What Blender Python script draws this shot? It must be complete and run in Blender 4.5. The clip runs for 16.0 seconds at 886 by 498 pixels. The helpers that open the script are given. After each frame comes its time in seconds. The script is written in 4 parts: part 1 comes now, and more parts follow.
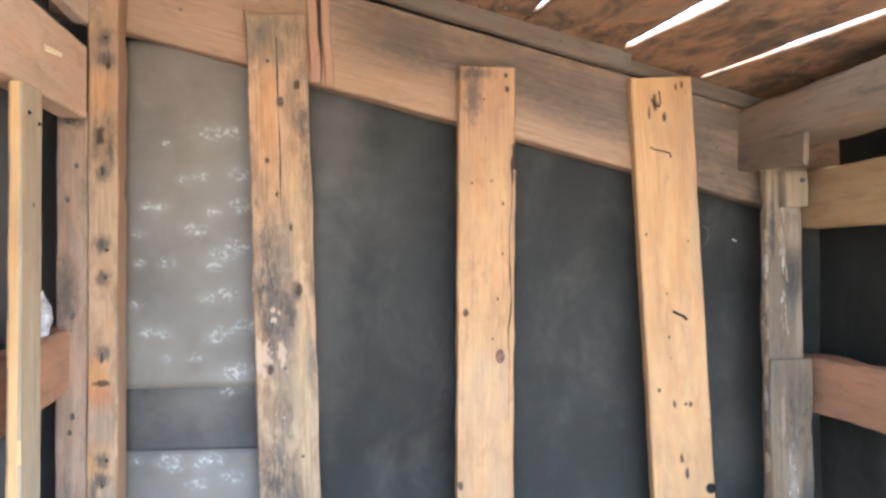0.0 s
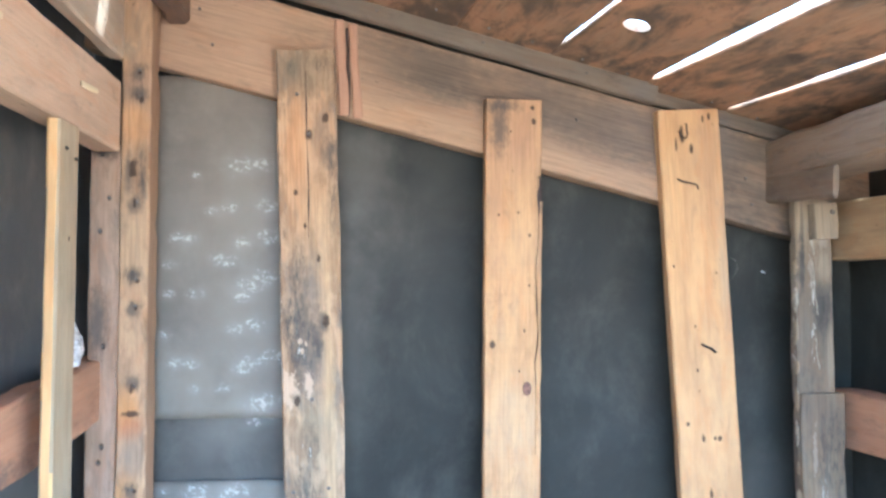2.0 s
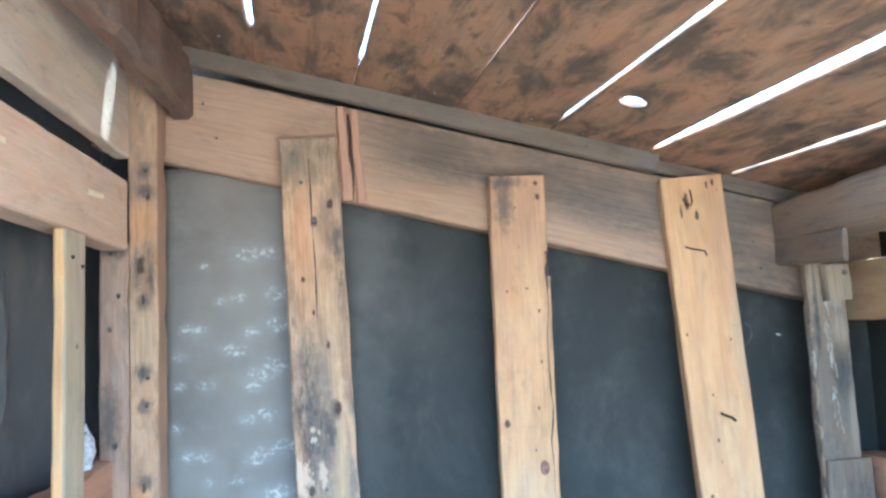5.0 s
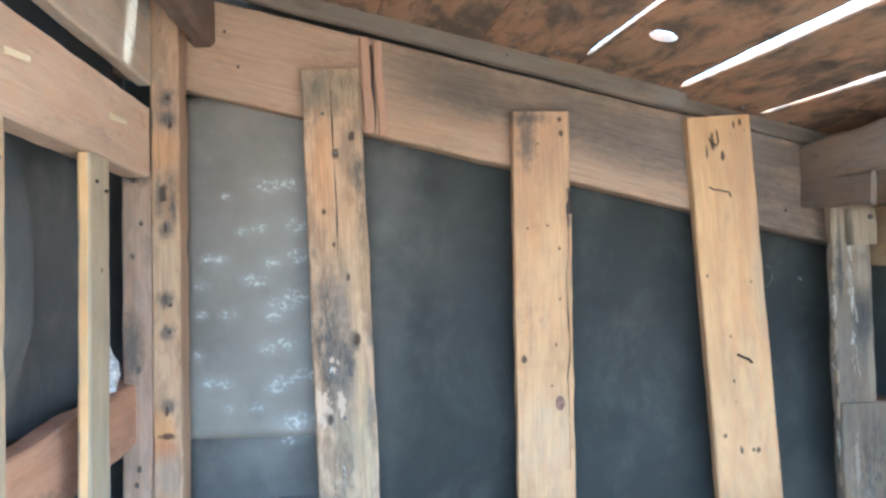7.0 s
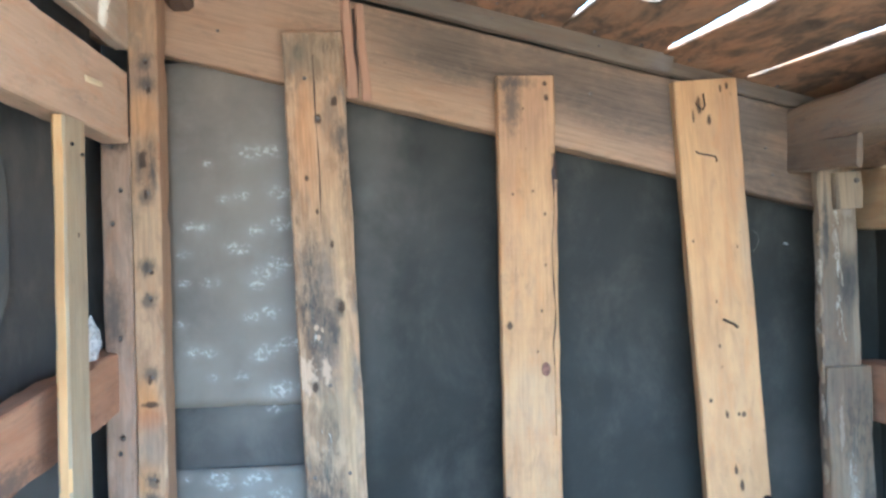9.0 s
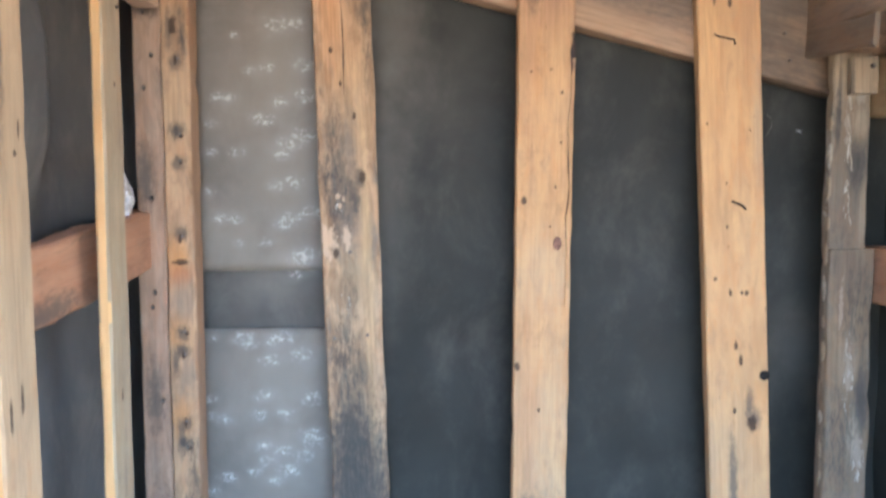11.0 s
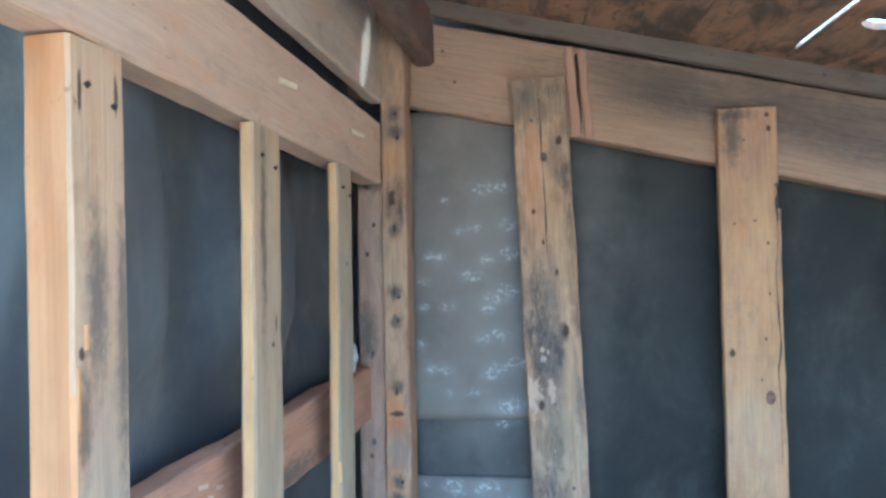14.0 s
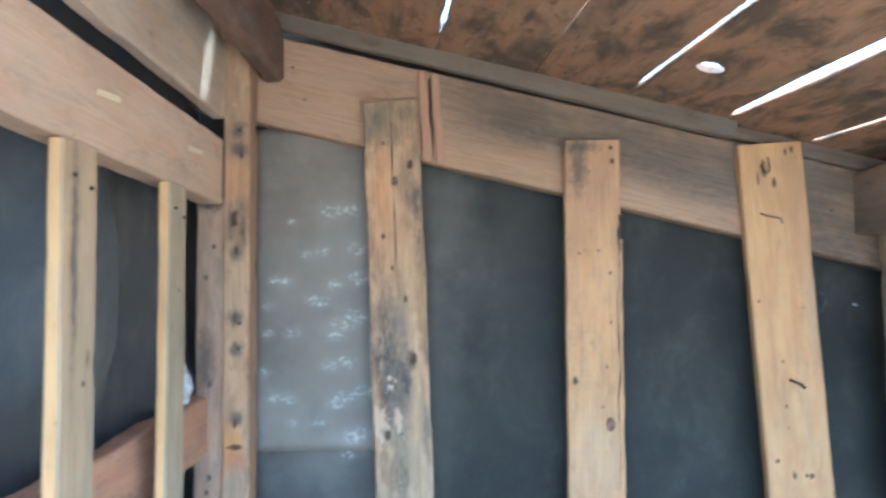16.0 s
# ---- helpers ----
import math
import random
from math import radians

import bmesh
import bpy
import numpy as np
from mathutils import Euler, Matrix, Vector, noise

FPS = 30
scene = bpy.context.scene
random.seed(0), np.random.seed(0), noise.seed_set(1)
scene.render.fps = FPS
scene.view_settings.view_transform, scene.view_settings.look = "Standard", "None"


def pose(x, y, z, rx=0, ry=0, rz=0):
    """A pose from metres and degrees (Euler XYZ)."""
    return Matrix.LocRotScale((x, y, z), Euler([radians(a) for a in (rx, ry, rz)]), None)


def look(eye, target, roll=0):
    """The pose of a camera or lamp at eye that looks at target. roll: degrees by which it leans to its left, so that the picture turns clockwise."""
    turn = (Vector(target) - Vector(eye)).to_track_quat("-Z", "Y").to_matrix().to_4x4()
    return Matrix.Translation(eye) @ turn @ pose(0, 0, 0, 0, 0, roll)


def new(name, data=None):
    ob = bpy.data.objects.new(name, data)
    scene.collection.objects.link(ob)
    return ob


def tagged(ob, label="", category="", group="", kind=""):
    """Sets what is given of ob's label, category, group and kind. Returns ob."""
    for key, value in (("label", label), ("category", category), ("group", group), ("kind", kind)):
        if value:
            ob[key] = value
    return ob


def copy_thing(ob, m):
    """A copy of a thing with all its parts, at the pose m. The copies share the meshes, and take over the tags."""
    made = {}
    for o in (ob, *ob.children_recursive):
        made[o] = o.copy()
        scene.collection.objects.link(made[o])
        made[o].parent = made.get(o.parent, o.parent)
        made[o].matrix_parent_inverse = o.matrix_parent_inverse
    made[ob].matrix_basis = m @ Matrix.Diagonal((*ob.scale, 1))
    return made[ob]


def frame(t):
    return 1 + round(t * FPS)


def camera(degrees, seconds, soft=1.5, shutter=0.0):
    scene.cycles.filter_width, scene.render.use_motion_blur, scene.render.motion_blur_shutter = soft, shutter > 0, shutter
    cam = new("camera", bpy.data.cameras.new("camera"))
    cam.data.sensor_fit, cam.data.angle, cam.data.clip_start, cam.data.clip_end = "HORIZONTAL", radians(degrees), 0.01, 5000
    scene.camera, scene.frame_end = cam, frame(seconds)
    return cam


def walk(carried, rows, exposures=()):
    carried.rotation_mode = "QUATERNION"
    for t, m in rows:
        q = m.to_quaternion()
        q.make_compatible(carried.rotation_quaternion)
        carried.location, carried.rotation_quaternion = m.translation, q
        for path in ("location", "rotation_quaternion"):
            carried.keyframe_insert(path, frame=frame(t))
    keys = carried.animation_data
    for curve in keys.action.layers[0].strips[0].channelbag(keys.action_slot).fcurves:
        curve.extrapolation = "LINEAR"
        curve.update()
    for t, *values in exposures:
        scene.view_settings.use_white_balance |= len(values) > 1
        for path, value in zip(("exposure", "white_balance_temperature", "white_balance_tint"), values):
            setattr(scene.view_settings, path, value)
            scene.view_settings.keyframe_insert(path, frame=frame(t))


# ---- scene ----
cam = camera(58.0, 16.0, soft=2.7, shutter=0.5)
SKY, SUN = 0.15, 2.6
PATH = [
    (0, (-0.178, -1.218, 0.65), (0.071, 0.766, 0.678), -0.1),
    (0.5, (-0.181, -1.219, 0.65), (0.063, 0.765, 0.718), -0.3),
    (1, (-0.188, -1.219, 0.654), (0.044, 0.767, 0.722), 0.2),
    (1.5, (-0.183, -1.22, 0.653), (0.042, 0.766, 0.732), -0.1),
    (2, (-0.189, -1.219, 0.661), (0.011, 0.769, 0.75), 0.1),
    (2.5, (-0.194, -1.217, 0.695), (-0.028, 0.77, 0.85), -1.0),
    (3, (-0.2, -1.214, 0.7), (-0.022, 0.768, 0.902), -1.2),
    (5.5, (-0.175, -1.221, 0.707), (-0.013, 0.76, 0.925), -2.7),
    (6, (-0.184, -1.219, 0.709), (-0.038, 0.766, 0.9), -2.2),
    (6.5, (-0.18, -1.212, 0.706), (-0.034, 0.781, 0.795), -2.2),
    (7, (-0.185, -1.216, 0.693), (-0.063, 0.779, 0.77), -1.2),
    (7.5, (-0.18, -1.208, 0.696), (-0.047, 0.786, 0.788), -1.9),
    (8, (-0.177, -1.202, 0.691), (-0.038, 0.792, 0.763), -1.8),
    (10.5, (-0.172, -1.237, 0.621), (-0.056, 0.758, 0.54), -0.7),
    (11, (-0.176, -1.253, 0.595), (-0.083, 0.738, 0.433), -0.0),
    (11.5, (-0.197, -1.267, 0.591), (-0.123, 0.711, 0.308), 0.0),
    (12, (-0.19, -1.293, 0.599), (-0.462, 0.67, 0.332), -1.3),
    (12.5, (-0.188, -1.3, 0.615), (-0.576, 0.657, 0.469), -1.5),
    (13, (-0.186, -1.298, 0.637), (-0.604, 0.658, 0.62), -1.8),
    (13.5, (-0.187, -1.304, 0.658), (-0.61, 0.65, 0.73), -1.7),
    (14, (-0.194, -1.302, 0.672), (-0.567, 0.66, 0.779), -1.1),
    (14.5, (-0.193, -1.297, 0.675), (-0.502, 0.675, 0.793), -0.9),
    (15, (-0.19, -1.293, 0.677), (-0.443, 0.687, 0.794), -0.6),
    (15.5, (-0.189, -1.284, 0.684), (-0.358, 0.705, 0.812), -0.9),
    (16, (-0.173, -1.267, 0.692), (-0.208, 0.728, 0.828), -0.6),
]
EXPOSURES = [(0.0, 4.36, 5370, 1), (0.5, 4.46, 5070, -1), (1.0, 4.57, 4820, -3), (2.0, 4.52, 4720, -4), (2.5, 4.39, 4150, -9), (5.5, 4.44, 4300, -9), (8.2, 4.18, 4580, -8), (10.3, 4.21, 4800, -5), (10.9, 4.13, 5300, 1), (11.5, 4.08, 5300, 1), (12.0, 4.45, 4260, -8), (12.4, 3.72, 4390, -9), (14.5, 3.65, 4180, -9), (16.0, 4.02, 4370, -9)]
walk(cam, [(t, look(eye, target, roll)) for t, eye, target, roll in PATH], EXPOSURES)

# ---- world and light: open front, overcast-bright sky ----
world = bpy.data.worlds.new("sky")
scene.world = world
world.use_nodes = True
wn = world.node_tree
sky = wn.nodes.new("ShaderNodeTexSky")
sky.sky_type, sky.sun_disc = "NISHITA", False
sky.sun_elevation, sky.sun_rotation = radians(85.5), radians(50)
sky.dust_density, sky.air_density, sky.ozone_density = 4.5, 0.9, 0.6
wn.links.new(sky.outputs[0], wn.nodes["Background"].inputs[0])
wn.nodes["Background"].inputs[1].default_value = SKY
sun = new("sun", bpy.data.lights.new("sun", "SUN"))
sun.data.energy, sun.data.angle, sun.data.color = SUN, radians(1.0), (1.0, 0.94, 0.85)
sun.matrix_world = look((0.06, 0.05, 1.0), (0, 0, 0))

# ---- materials ----


def nodes_of(name, rough=0.8):
    m = bpy.data.materials.new(name)
    m.use_nodes = True
    nt = m.node_tree
    b = nt.nodes["Principled BSDF"]
    b.inputs["Roughness"].default_value = rough
    return m, nt, b


def nd(nt, kind, **kw):
    n = nt.nodes.new(kind)
    for k, v in kw.items():
        n.inputs[k].default_value = v
    return n


def maths(nt, op, a, b=None, clamp=False):
    n = nt.nodes.new("ShaderNodeMath")
    n.operation, n.use_clamp = op, clamp
    for i, v in enumerate((a, b)):
        if v is None:
            continue
        if isinstance(v, (int, float)):
            n.inputs[i].default_value = v
        else:
            nt.links.new(v, n.inputs[i])
    return n.outputs[0]


def vmath(nt, op, a, b):
    n = nt.nodes.new("ShaderNodeVectorMath")
    n.operation = op
    for i, v in enumerate((a, b)):
        if isinstance(v, tuple):
            n.inputs[i].default_value = v
        else:
            nt.links.new(v, n.inputs[i])
    return n


def noise_at(nt, vec, scale, detail=4.0, rough=0.6, distort=0.0):
    n = nd(nt, "ShaderNodeTexNoise", Scale=scale, Detail=detail, Roughness=rough, Distortion=distort)
    nt.links.new(vec, n.inputs["Vector"])
    return n.outputs["Fac"]


def ranged(nt, v, a, b, c=0.0, d=1.0):
    n = nt.nodes.new("ShaderNodeMapRange")
    n.interpolation_type = "SMOOTHSTEP"
    nt.links.new(v, n.inputs[0])
    for i, x in enumerate((a, b, c, d)):
        n.inputs[i + 1].default_value = x
    return n.outputs[0]


def mixed(nt, fac, a, b, mode="MIX"):
    n = nt.nodes.new("ShaderNodeMix")
    n.data_type, n.blend_type = "RGBA", mode
    for s, v in ((n.inputs[0], fac), (n.inputs[6], a), (n.inputs[7], b)):
        if isinstance(v, (int, float)):
            s.default_value = v
        elif isinstance(v, tuple):
            s.default_value = (*v, 1)
        else:
            nt.links.new(v, s)
    return n.outputs[2]


def bumped(nt, b, height, strength, distance):
    n = nd(nt, "ShaderNodeBump", Strength=strength, Distance=distance)
    nt.links.new(height, n.inputs["Height"])
    nt.links.new(n.outputs[0], b.inputs["Normal"])


def wood(name, light, dark, rings=26.0, grey=0.0, dirt=0.25, knots=(), stains=(), patches=(), rough=0.78, saw=0.0, red=0.0, ringed=0.2, mould=(), crust=(), tints=(), smear=0.0):
    """Sawn timber, grain along local X. knots: (x, y, length, width) small and dark; stains: broad grey-black
    marks; patches: paler worn spots; tints: (x, y, length, width, colour, strength) zones of another colour; grey:
    weathering; dirt: grime; saw: cross marks of the saw; red: rusty blotches."""
    m, nt, b = nodes_of(name, rough)
    tc = nt.nodes.new("ShaderNodeTexCoord")
    info = nt.nodes.new("ShaderNodeObjectInfo")
    shift = nt.nodes.new("ShaderNodeCombineXYZ")
    nt.links.new(maths(nt, "MULTIPLY", info.outputs["Random"], 37.0), shift.inputs[0])
    nt.links.new(maths(nt, "MULTIPLY", info.outputs["Random"], 11.0), shift.inputs[1])
    raw = tc.outputs["Object"]
    p = vmath(nt, "ADD", raw, shift.outputs[0]).outputs[0]
    wob = noise_at(nt, vmath(nt, "MULTIPLY", p, (3.0, 9.0, 9.0)).outputs[0], 1.0, 3)
    # growth rings: bands across the width, drawn out along the length and swaying
    sway = maths(nt, "MULTIPLY", wob, 2.6)
    sep = nt.nodes.new("ShaderNodeSeparateXYZ")
    nt.links.new(p, sep.inputs[0])
    ph = maths(nt, "ADD", maths(nt, "MULTIPLY", sep.outputs[1], rings), maths(nt, "MULTIPLY", sep.outputs[2], rings * 0.7))
    ph = maths(nt, "ADD", ph, sway)
    ring = maths(nt, "ADD", maths(nt, "MULTIPLY", maths(nt, "SINE", maths(nt, "MULTIPLY", ph, 6.28)), 0.5), 0.5)
    ring = maths(nt, "MULTIPLY", ring, ranged(nt, noise_at(nt, vmath(nt, "MULTIPLY", p, (2.2, 30.0, 30.0)).outputs[0], 1.0, 3), 0.35, 0.7))
    fibre = noise_at(nt, vmath(nt, "MULTIPLY", p, (9.0, 260.0, 260.0)).outputs[0], 1.0, 5, 0.65)
    broad = noise_at(nt, vmath(nt, "MULTIPLY", p, (5.0, 14.0, 14.0)).outputs[0], 1.0, 5, 0.6, 0.4)
    grain = maths(nt, "ADD", maths(nt, "MULTIPLY", ring, ringed), maths(nt, "MULTIPLY", fibre, 1 - ringed))
    col = mixed(nt, ranged(nt, grain, 0.28, 0.76, 0.0, 0.75), light, dark)
    col = mixed(nt, ranged(nt, broad, 0.4, 0.72, 0.0, 0.6), col, tuple(c * 0.8 + 0.02 for c in dark))
    warm = noise_at(nt, vmath(nt, "MULTIPLY", p, (6.0, 22.0, 22.0)).outputs[0], 1.9, 5, 0.66, 0.5)
    col = mixed(nt, ranged(nt, warm, 0.47, 0.66, 0.0, 0.42), col, (light[0] * 0.92, light[1] * 0.72, light[2] * 0.56))
    if red:
        r = noise_at(nt, vmath(nt, "MULTIPLY", p, (6.5, 13.0, 9.0)).outputs[0], 1.0, 6, 0.58, 0.3)
        col = mixed(nt, ranged(nt, r, 0.42, 0.58, 0.0, red), col, (0.42, 0.215, 0.108))
        r2 = noise_at(nt, vmath(nt, "MULTIPLY", p, (5.0, 15.0, 9.0)).outputs[0], 1.2, 7, 0.64, 0.35)
        col = mixed(nt, ranged(nt, r2, 0.44, 0.63, 0.0, 0.85), col, (0.085, 0.066, 0.046))
        r3 = noise_at(nt, vmath(nt, "MULTIPLY", p, (16.0, 34.0, 9.0)).outputs[0], 1.0, 5, 0.6, 0.6)
        col = mixed(nt, ranged(nt, r3, 0.55, 0.68, 0.0, 0.6), col, (0.05, 0.038, 0.028))
    if grey:
        g = noise_at(nt, vmath(nt, "MULTIPLY", p, (7.0, 20.0, 20.0)).outputs[0], 1.4, 6, 0.7)
        col = mixed(nt, ranged(nt, g, 0.62 - 0.4 * grey, 0.85 - 0.35 * grey, 0.0, 0.9), col, (0.2, 0.17, 0.135))
    if saw:
        s = noise_at(nt, vmath(nt, "MULTIPLY", p, (330.0, 6.0, 6.0)).outputs[0], 1.0, 2)
        col = mixed(nt, ranged(nt, s, 0.5, 0.75, 0.0, saw), col, tuple(c * 0.6 for c in dark))
    fleck = noise_at(nt, vmath(nt, "MULTIPLY", p, (38.0, 90.0, 90.0)).outputs[0], 1.0, 3)
    col = mixed(nt, ranged(nt, fleck, 0.68, 0.76, 0.0, 0.7), col, tuple(c * 0.3 for c in dark))
    grime = noise_at(nt, vmath(nt, "MULTIPLY", p, (8.0, 24.0, 24.0)).outputs[0], 1.7, 7, 0.72, 0.6)
    col = mixed(nt, ranged(nt, grime, 0.5, 0.72, 0.0, dirt), col, (0.07, 0.055, 0.042))
    # marks with a place of their own
    edge = noise_at(nt, vmath(nt, "MULTIPLY", raw, (70.0, 110.0, 110.0)).outputs[0], 1.0, 5, 0.7)

    def spot(x, y, lx, wy, soft, ragged):
        d = vmath(nt, "MULTIPLY", vmath(nt, "SUBTRACT", raw, (x, y, 0.0)).outputs[0], (1 / lx, 1 / wy, 0.0))
        ln = vmath(nt, "LENGTH", d.outputs[0], (0.0, 0.0, 0.0)).outputs["Value"]
        return ranged(nt, maths(nt, "ADD", ln, maths(nt, "MULTIPLY", maths(nt, "SUBTRACT", edge, 0.5), ragged)), 1.0 + soft, 1.0 - soft)

    if smear:
        sm = noise_at(nt, vmath(nt, "MULTIPLY", p, (15.0, 46.0, 46.0)).outputs[0], 1.0, 6, 0.62, 0.5)
        col = mixed(nt, ranged(nt, sm, 0.45, 0.62, 0.0, smear), col, (0.24, 0.145, 0.08))
        sm2 = noise_at(nt, vmath(nt, "MULTIPLY", p, (9.0, 30.0, 30.0)).outputs[0], 1.3, 5, 0.6, 0.4)
        col = mixed(nt, ranged(nt, sm2, 0.5, 0.66, 0.0, smear), col, (0.2, 0.175, 0.14))
    for x, y, lx, wy, tone, much in tints:
        zone = ranged(nt, broad, 0.3, 0.62, 0.35, 1.0)
        col = mixed(nt, maths(nt, "MULTIPLY", maths(nt, "MULTIPLY", spot(x, y, lx, wy, 0.6, 1.4), zone), much), col, mixed(nt, ranged(nt, fibre, 0.35, 0.7), tone, tuple(c * 0.68 for c in tone)))
    for x, y, lx, wy in stains:
        col = mixed(nt, maths(nt, "MULTIPLY", spot(x, y, lx, wy, 0.75, 2.4), 0.72), col, (0.075, 0.07, 0.062))
    fine = noise_at(nt, vmath(nt, "MULTIPLY", raw, (42.0, 190.0, 190.0)).outputs[0], 1.0, 6, 0.72, 0.4)
    for x, y, lx, wy in mould:
        zone = spot(x, y, lx, wy, 0.7, 2.0)
        col = mixed(nt, maths(nt, "MULTIPLY", zone, ranged(nt, fine, 0.4, 0.62, 0.15, 0.7)), col, (0.058, 0.056, 0.05))
    for x, y, lx, wy in crust:
        zone = spot(x, y, lx, wy, 0.4, 1.5)
        col = mixed(nt, maths(nt, "MULTIPLY", zone, ranged(nt, fine, 0.56, 0.6)), col, (0.62, 0.58, 0.5))
    for x, y, lx, wy in patches:
        col = mixed(nt, maths(nt, "MULTIPLY", spot(x, y, lx, wy, 0.35, 4.5), 0.75), col, tuple(min(0.8, c * 0.95 + 0.1) for c in light))
    for x, y, lx, wy in knots:
        col = mixed(nt, maths(nt, "MULTIPLY", spot(x, y, lx * 0.72, wy * 0.72, 0.35, 2.2), 0.88), col, (0.05, 0.028, 0.016))
    nt.links.new(col, b.inputs["Base Color"])
    bumped(nt, b, maths(nt, "ADD", fibre, maths(nt, "MULTIPLY", grime, 0.6)), 0.45, 0.0025)
    return m


def sheet_material(name, base, rough, flecks=(), dust=0.0, shine=0.5, blooms=(), origin=(0, 0, 0), bloom_tone=(0.34, 0.305, 0.255)):
    """Dark building sheet, wrinkled. flecks: world (x, z, size) of white crusts; dust: pale film; blooms: world (x, z, width, height, strength)."""
    m, nt, b = nodes_of(name, rough)
    tc = nt.nodes.new("ShaderNodeTexCoord")
    p = tc.outputs["Object"]
    big = noise_at(nt, p, 4.5, 5, 0.6, 0.5)
    weave = noise_at(nt, vmath(nt, "MULTIPLY", p, (420.0, 420.0, 420.0)).outputs[0], 1.0, 2)
    col = mixed(nt, ranged(nt, big, 0.3, 0.75), base, tuple(c * 1.6 + 0.004 for c in base))
    if dust:
        d = noise_at(nt, vmath(nt, "MULTIPLY", p, (8.0, 8.0, 5.0)).outputs[0], 1.0, 8, 0.72, 0.3)
        col = mixed(nt, ranged(nt, d, 0.45, 0.74, 0.0, dust), col, bloom_tone)
    crumb = noise_at(nt, vmath(nt, "MULTIPLY", p, (120.0, 60.0, 150.0)).outputs[0], 1.0, 5, 0.68, 0.3)
    ragged = maths(nt, "MULTIPLY", maths(nt, "SUBTRACT", noise_at(nt, p, 64.0, 6, 0.7), 0.5), 3.4)

    gentle = maths(nt, "MULTIPLY", maths(nt, "SUBTRACT", noise_at(nt, p, 16.0, 3, 0.5), 0.5), 1.6)

    def zone(x, z, w, h, soft, rag):
        d = vmath(nt, "MULTIPLY", vmath(nt, "SUBTRACT", p, (x - origin[0], 0.0, z - origin[2])).outputs[0], (1 / w, 0.0, 1 / h))
        ln = vmath(nt, "LENGTH", d.outputs[0], (0.0, 0.0, 0.0)).outputs["Value"]
        return ranged(nt, maths(nt, "ADD", ln, rag), 1 + soft, 1 - soft)

    for x, z, w, h, much in blooms:
        col = mixed(nt, maths(nt, "MULTIPLY", zone(x, z, w, h, 0.95, gentle), much), col, bloom_tone)
    for x, z, size in flecks:
        halo = maths(nt, "MULTIPLY", zone(x, z, size * 1.6, size * 1.1, 0.9, gentle), 0.12)
        col = mixed(nt, halo, col, (0.52, 0.5, 0.46))
        f = maths(nt, "MULTIPLY", zone(x, z, size, size * 0.6, 0.7, ragged), ranged(nt, crumb, 0.46, 0.64, 0.0, 0.7))
        col = mixed(nt, f, col, (0.74, 0.71, 0.65))
    nt.links.new(col, b.inputs["Base Color"])
    r = nt.nodes.new("ShaderNodeMapRange")
    nt.links.new(big, r.inputs[0])
    r.inputs[3].default_value, r.inputs[4].default_value = rough - 0.08, rough + 0.12
    nt.links.new(r.outputs[0], b.inputs["Roughness"])
    b.inputs["Specular IOR Level"].default_value = shine
    fold = noise_at(nt, p, 6.0, 3, 0.45, 0.3)
    bumped(nt, b, maths(nt, "ADD", fold, maths(nt, "MULTIPLY", weave, 0.02)), 0.35, 0.014)
    return m


def earth_material():
    m, nt, b = nodes_of("dry_earth", 0.95)
    tc = nt.nodes.new("ShaderNodeTexCoord")
    a = noise_at(nt, tc.outputs["Object"], 1.3, 8, 0.65)
    c = noise_at(nt, tc.outputs["Object"], 60.0, 5, 0.7)
    col = mixed(nt, ranged(nt, a, 0.3, 0.7), (0.23, 0.175, 0.122), (0.15, 0.115, 0.08))
    col = mixed(nt, ranged(nt, c, 0.5, 0.75, 0.0, 0.6), col, (0.1, 0.08, 0.06))
    nt.links.new(col, b.inputs["Base Color"])
    bumped(nt, b, maths(nt, "ADD", a, c), 0.6, 0.03)
    return m


def plain(name, colour, rough, metal=0.0):
    m, nt, b = nodes_of(name, rough)
    tc = nt.nodes.new("ShaderNodeTexCoord")
    n = noise_at(nt, tc.outputs["Object"], 160.0, 4)
    nt.links.new(mixed(nt, ranged(nt, n, 0.35, 0.7), colour, tuple(c * 0.45 for c in colour)), b.inputs["Base Color"])
    b.inputs["Metallic"].default_value = metal
    return m


PINE_L, PINE_D = (0.62, 0.38, 0.182), (0.49, 0.272, 0.118)
RAFT_L, RAFT_D = (0.47, 0.305, 0.185), (0.335, 0.207, 0.122)
NAIL = plain("rusty_nail", (0.2, 0.17, 0.15), 0.45, 0.8)
DARKNAIL = plain("dark_bent_nail", (0.05, 0.04, 0.035), 0.6, 0.4)
EARTH = earth_material()
UPPER_FLECKS = ((-0.447, 0.829), (-0.35, 0.848), (-0.382, 0.845), (-0.422, 0.775), (-0.394, 0.779), (-0.339, 0.783), (-0.474, 0.732), (-0.454, 0.731), (-0.376, 0.724), (-0.337, 0.734), (-0.413, 0.699), (-0.393, 0.696), (-0.485, 0.691), (-0.34, 0.673), (-0.365, 0.657), (-0.373, 0.642), (-0.486, 0.646), (-0.447, 0.646), (-0.354, 0.599), (-0.383, 0.593), (-0.49, 0.582), (-0.472, 0.541), (-0.452, 0.539), (-0.375, 0.53), (-0.361, 0.538), (-0.329, 0.548), (-0.403, 0.501), (-0.446, 0.499), (-0.347, 0.473), (-0.333, 0.48))
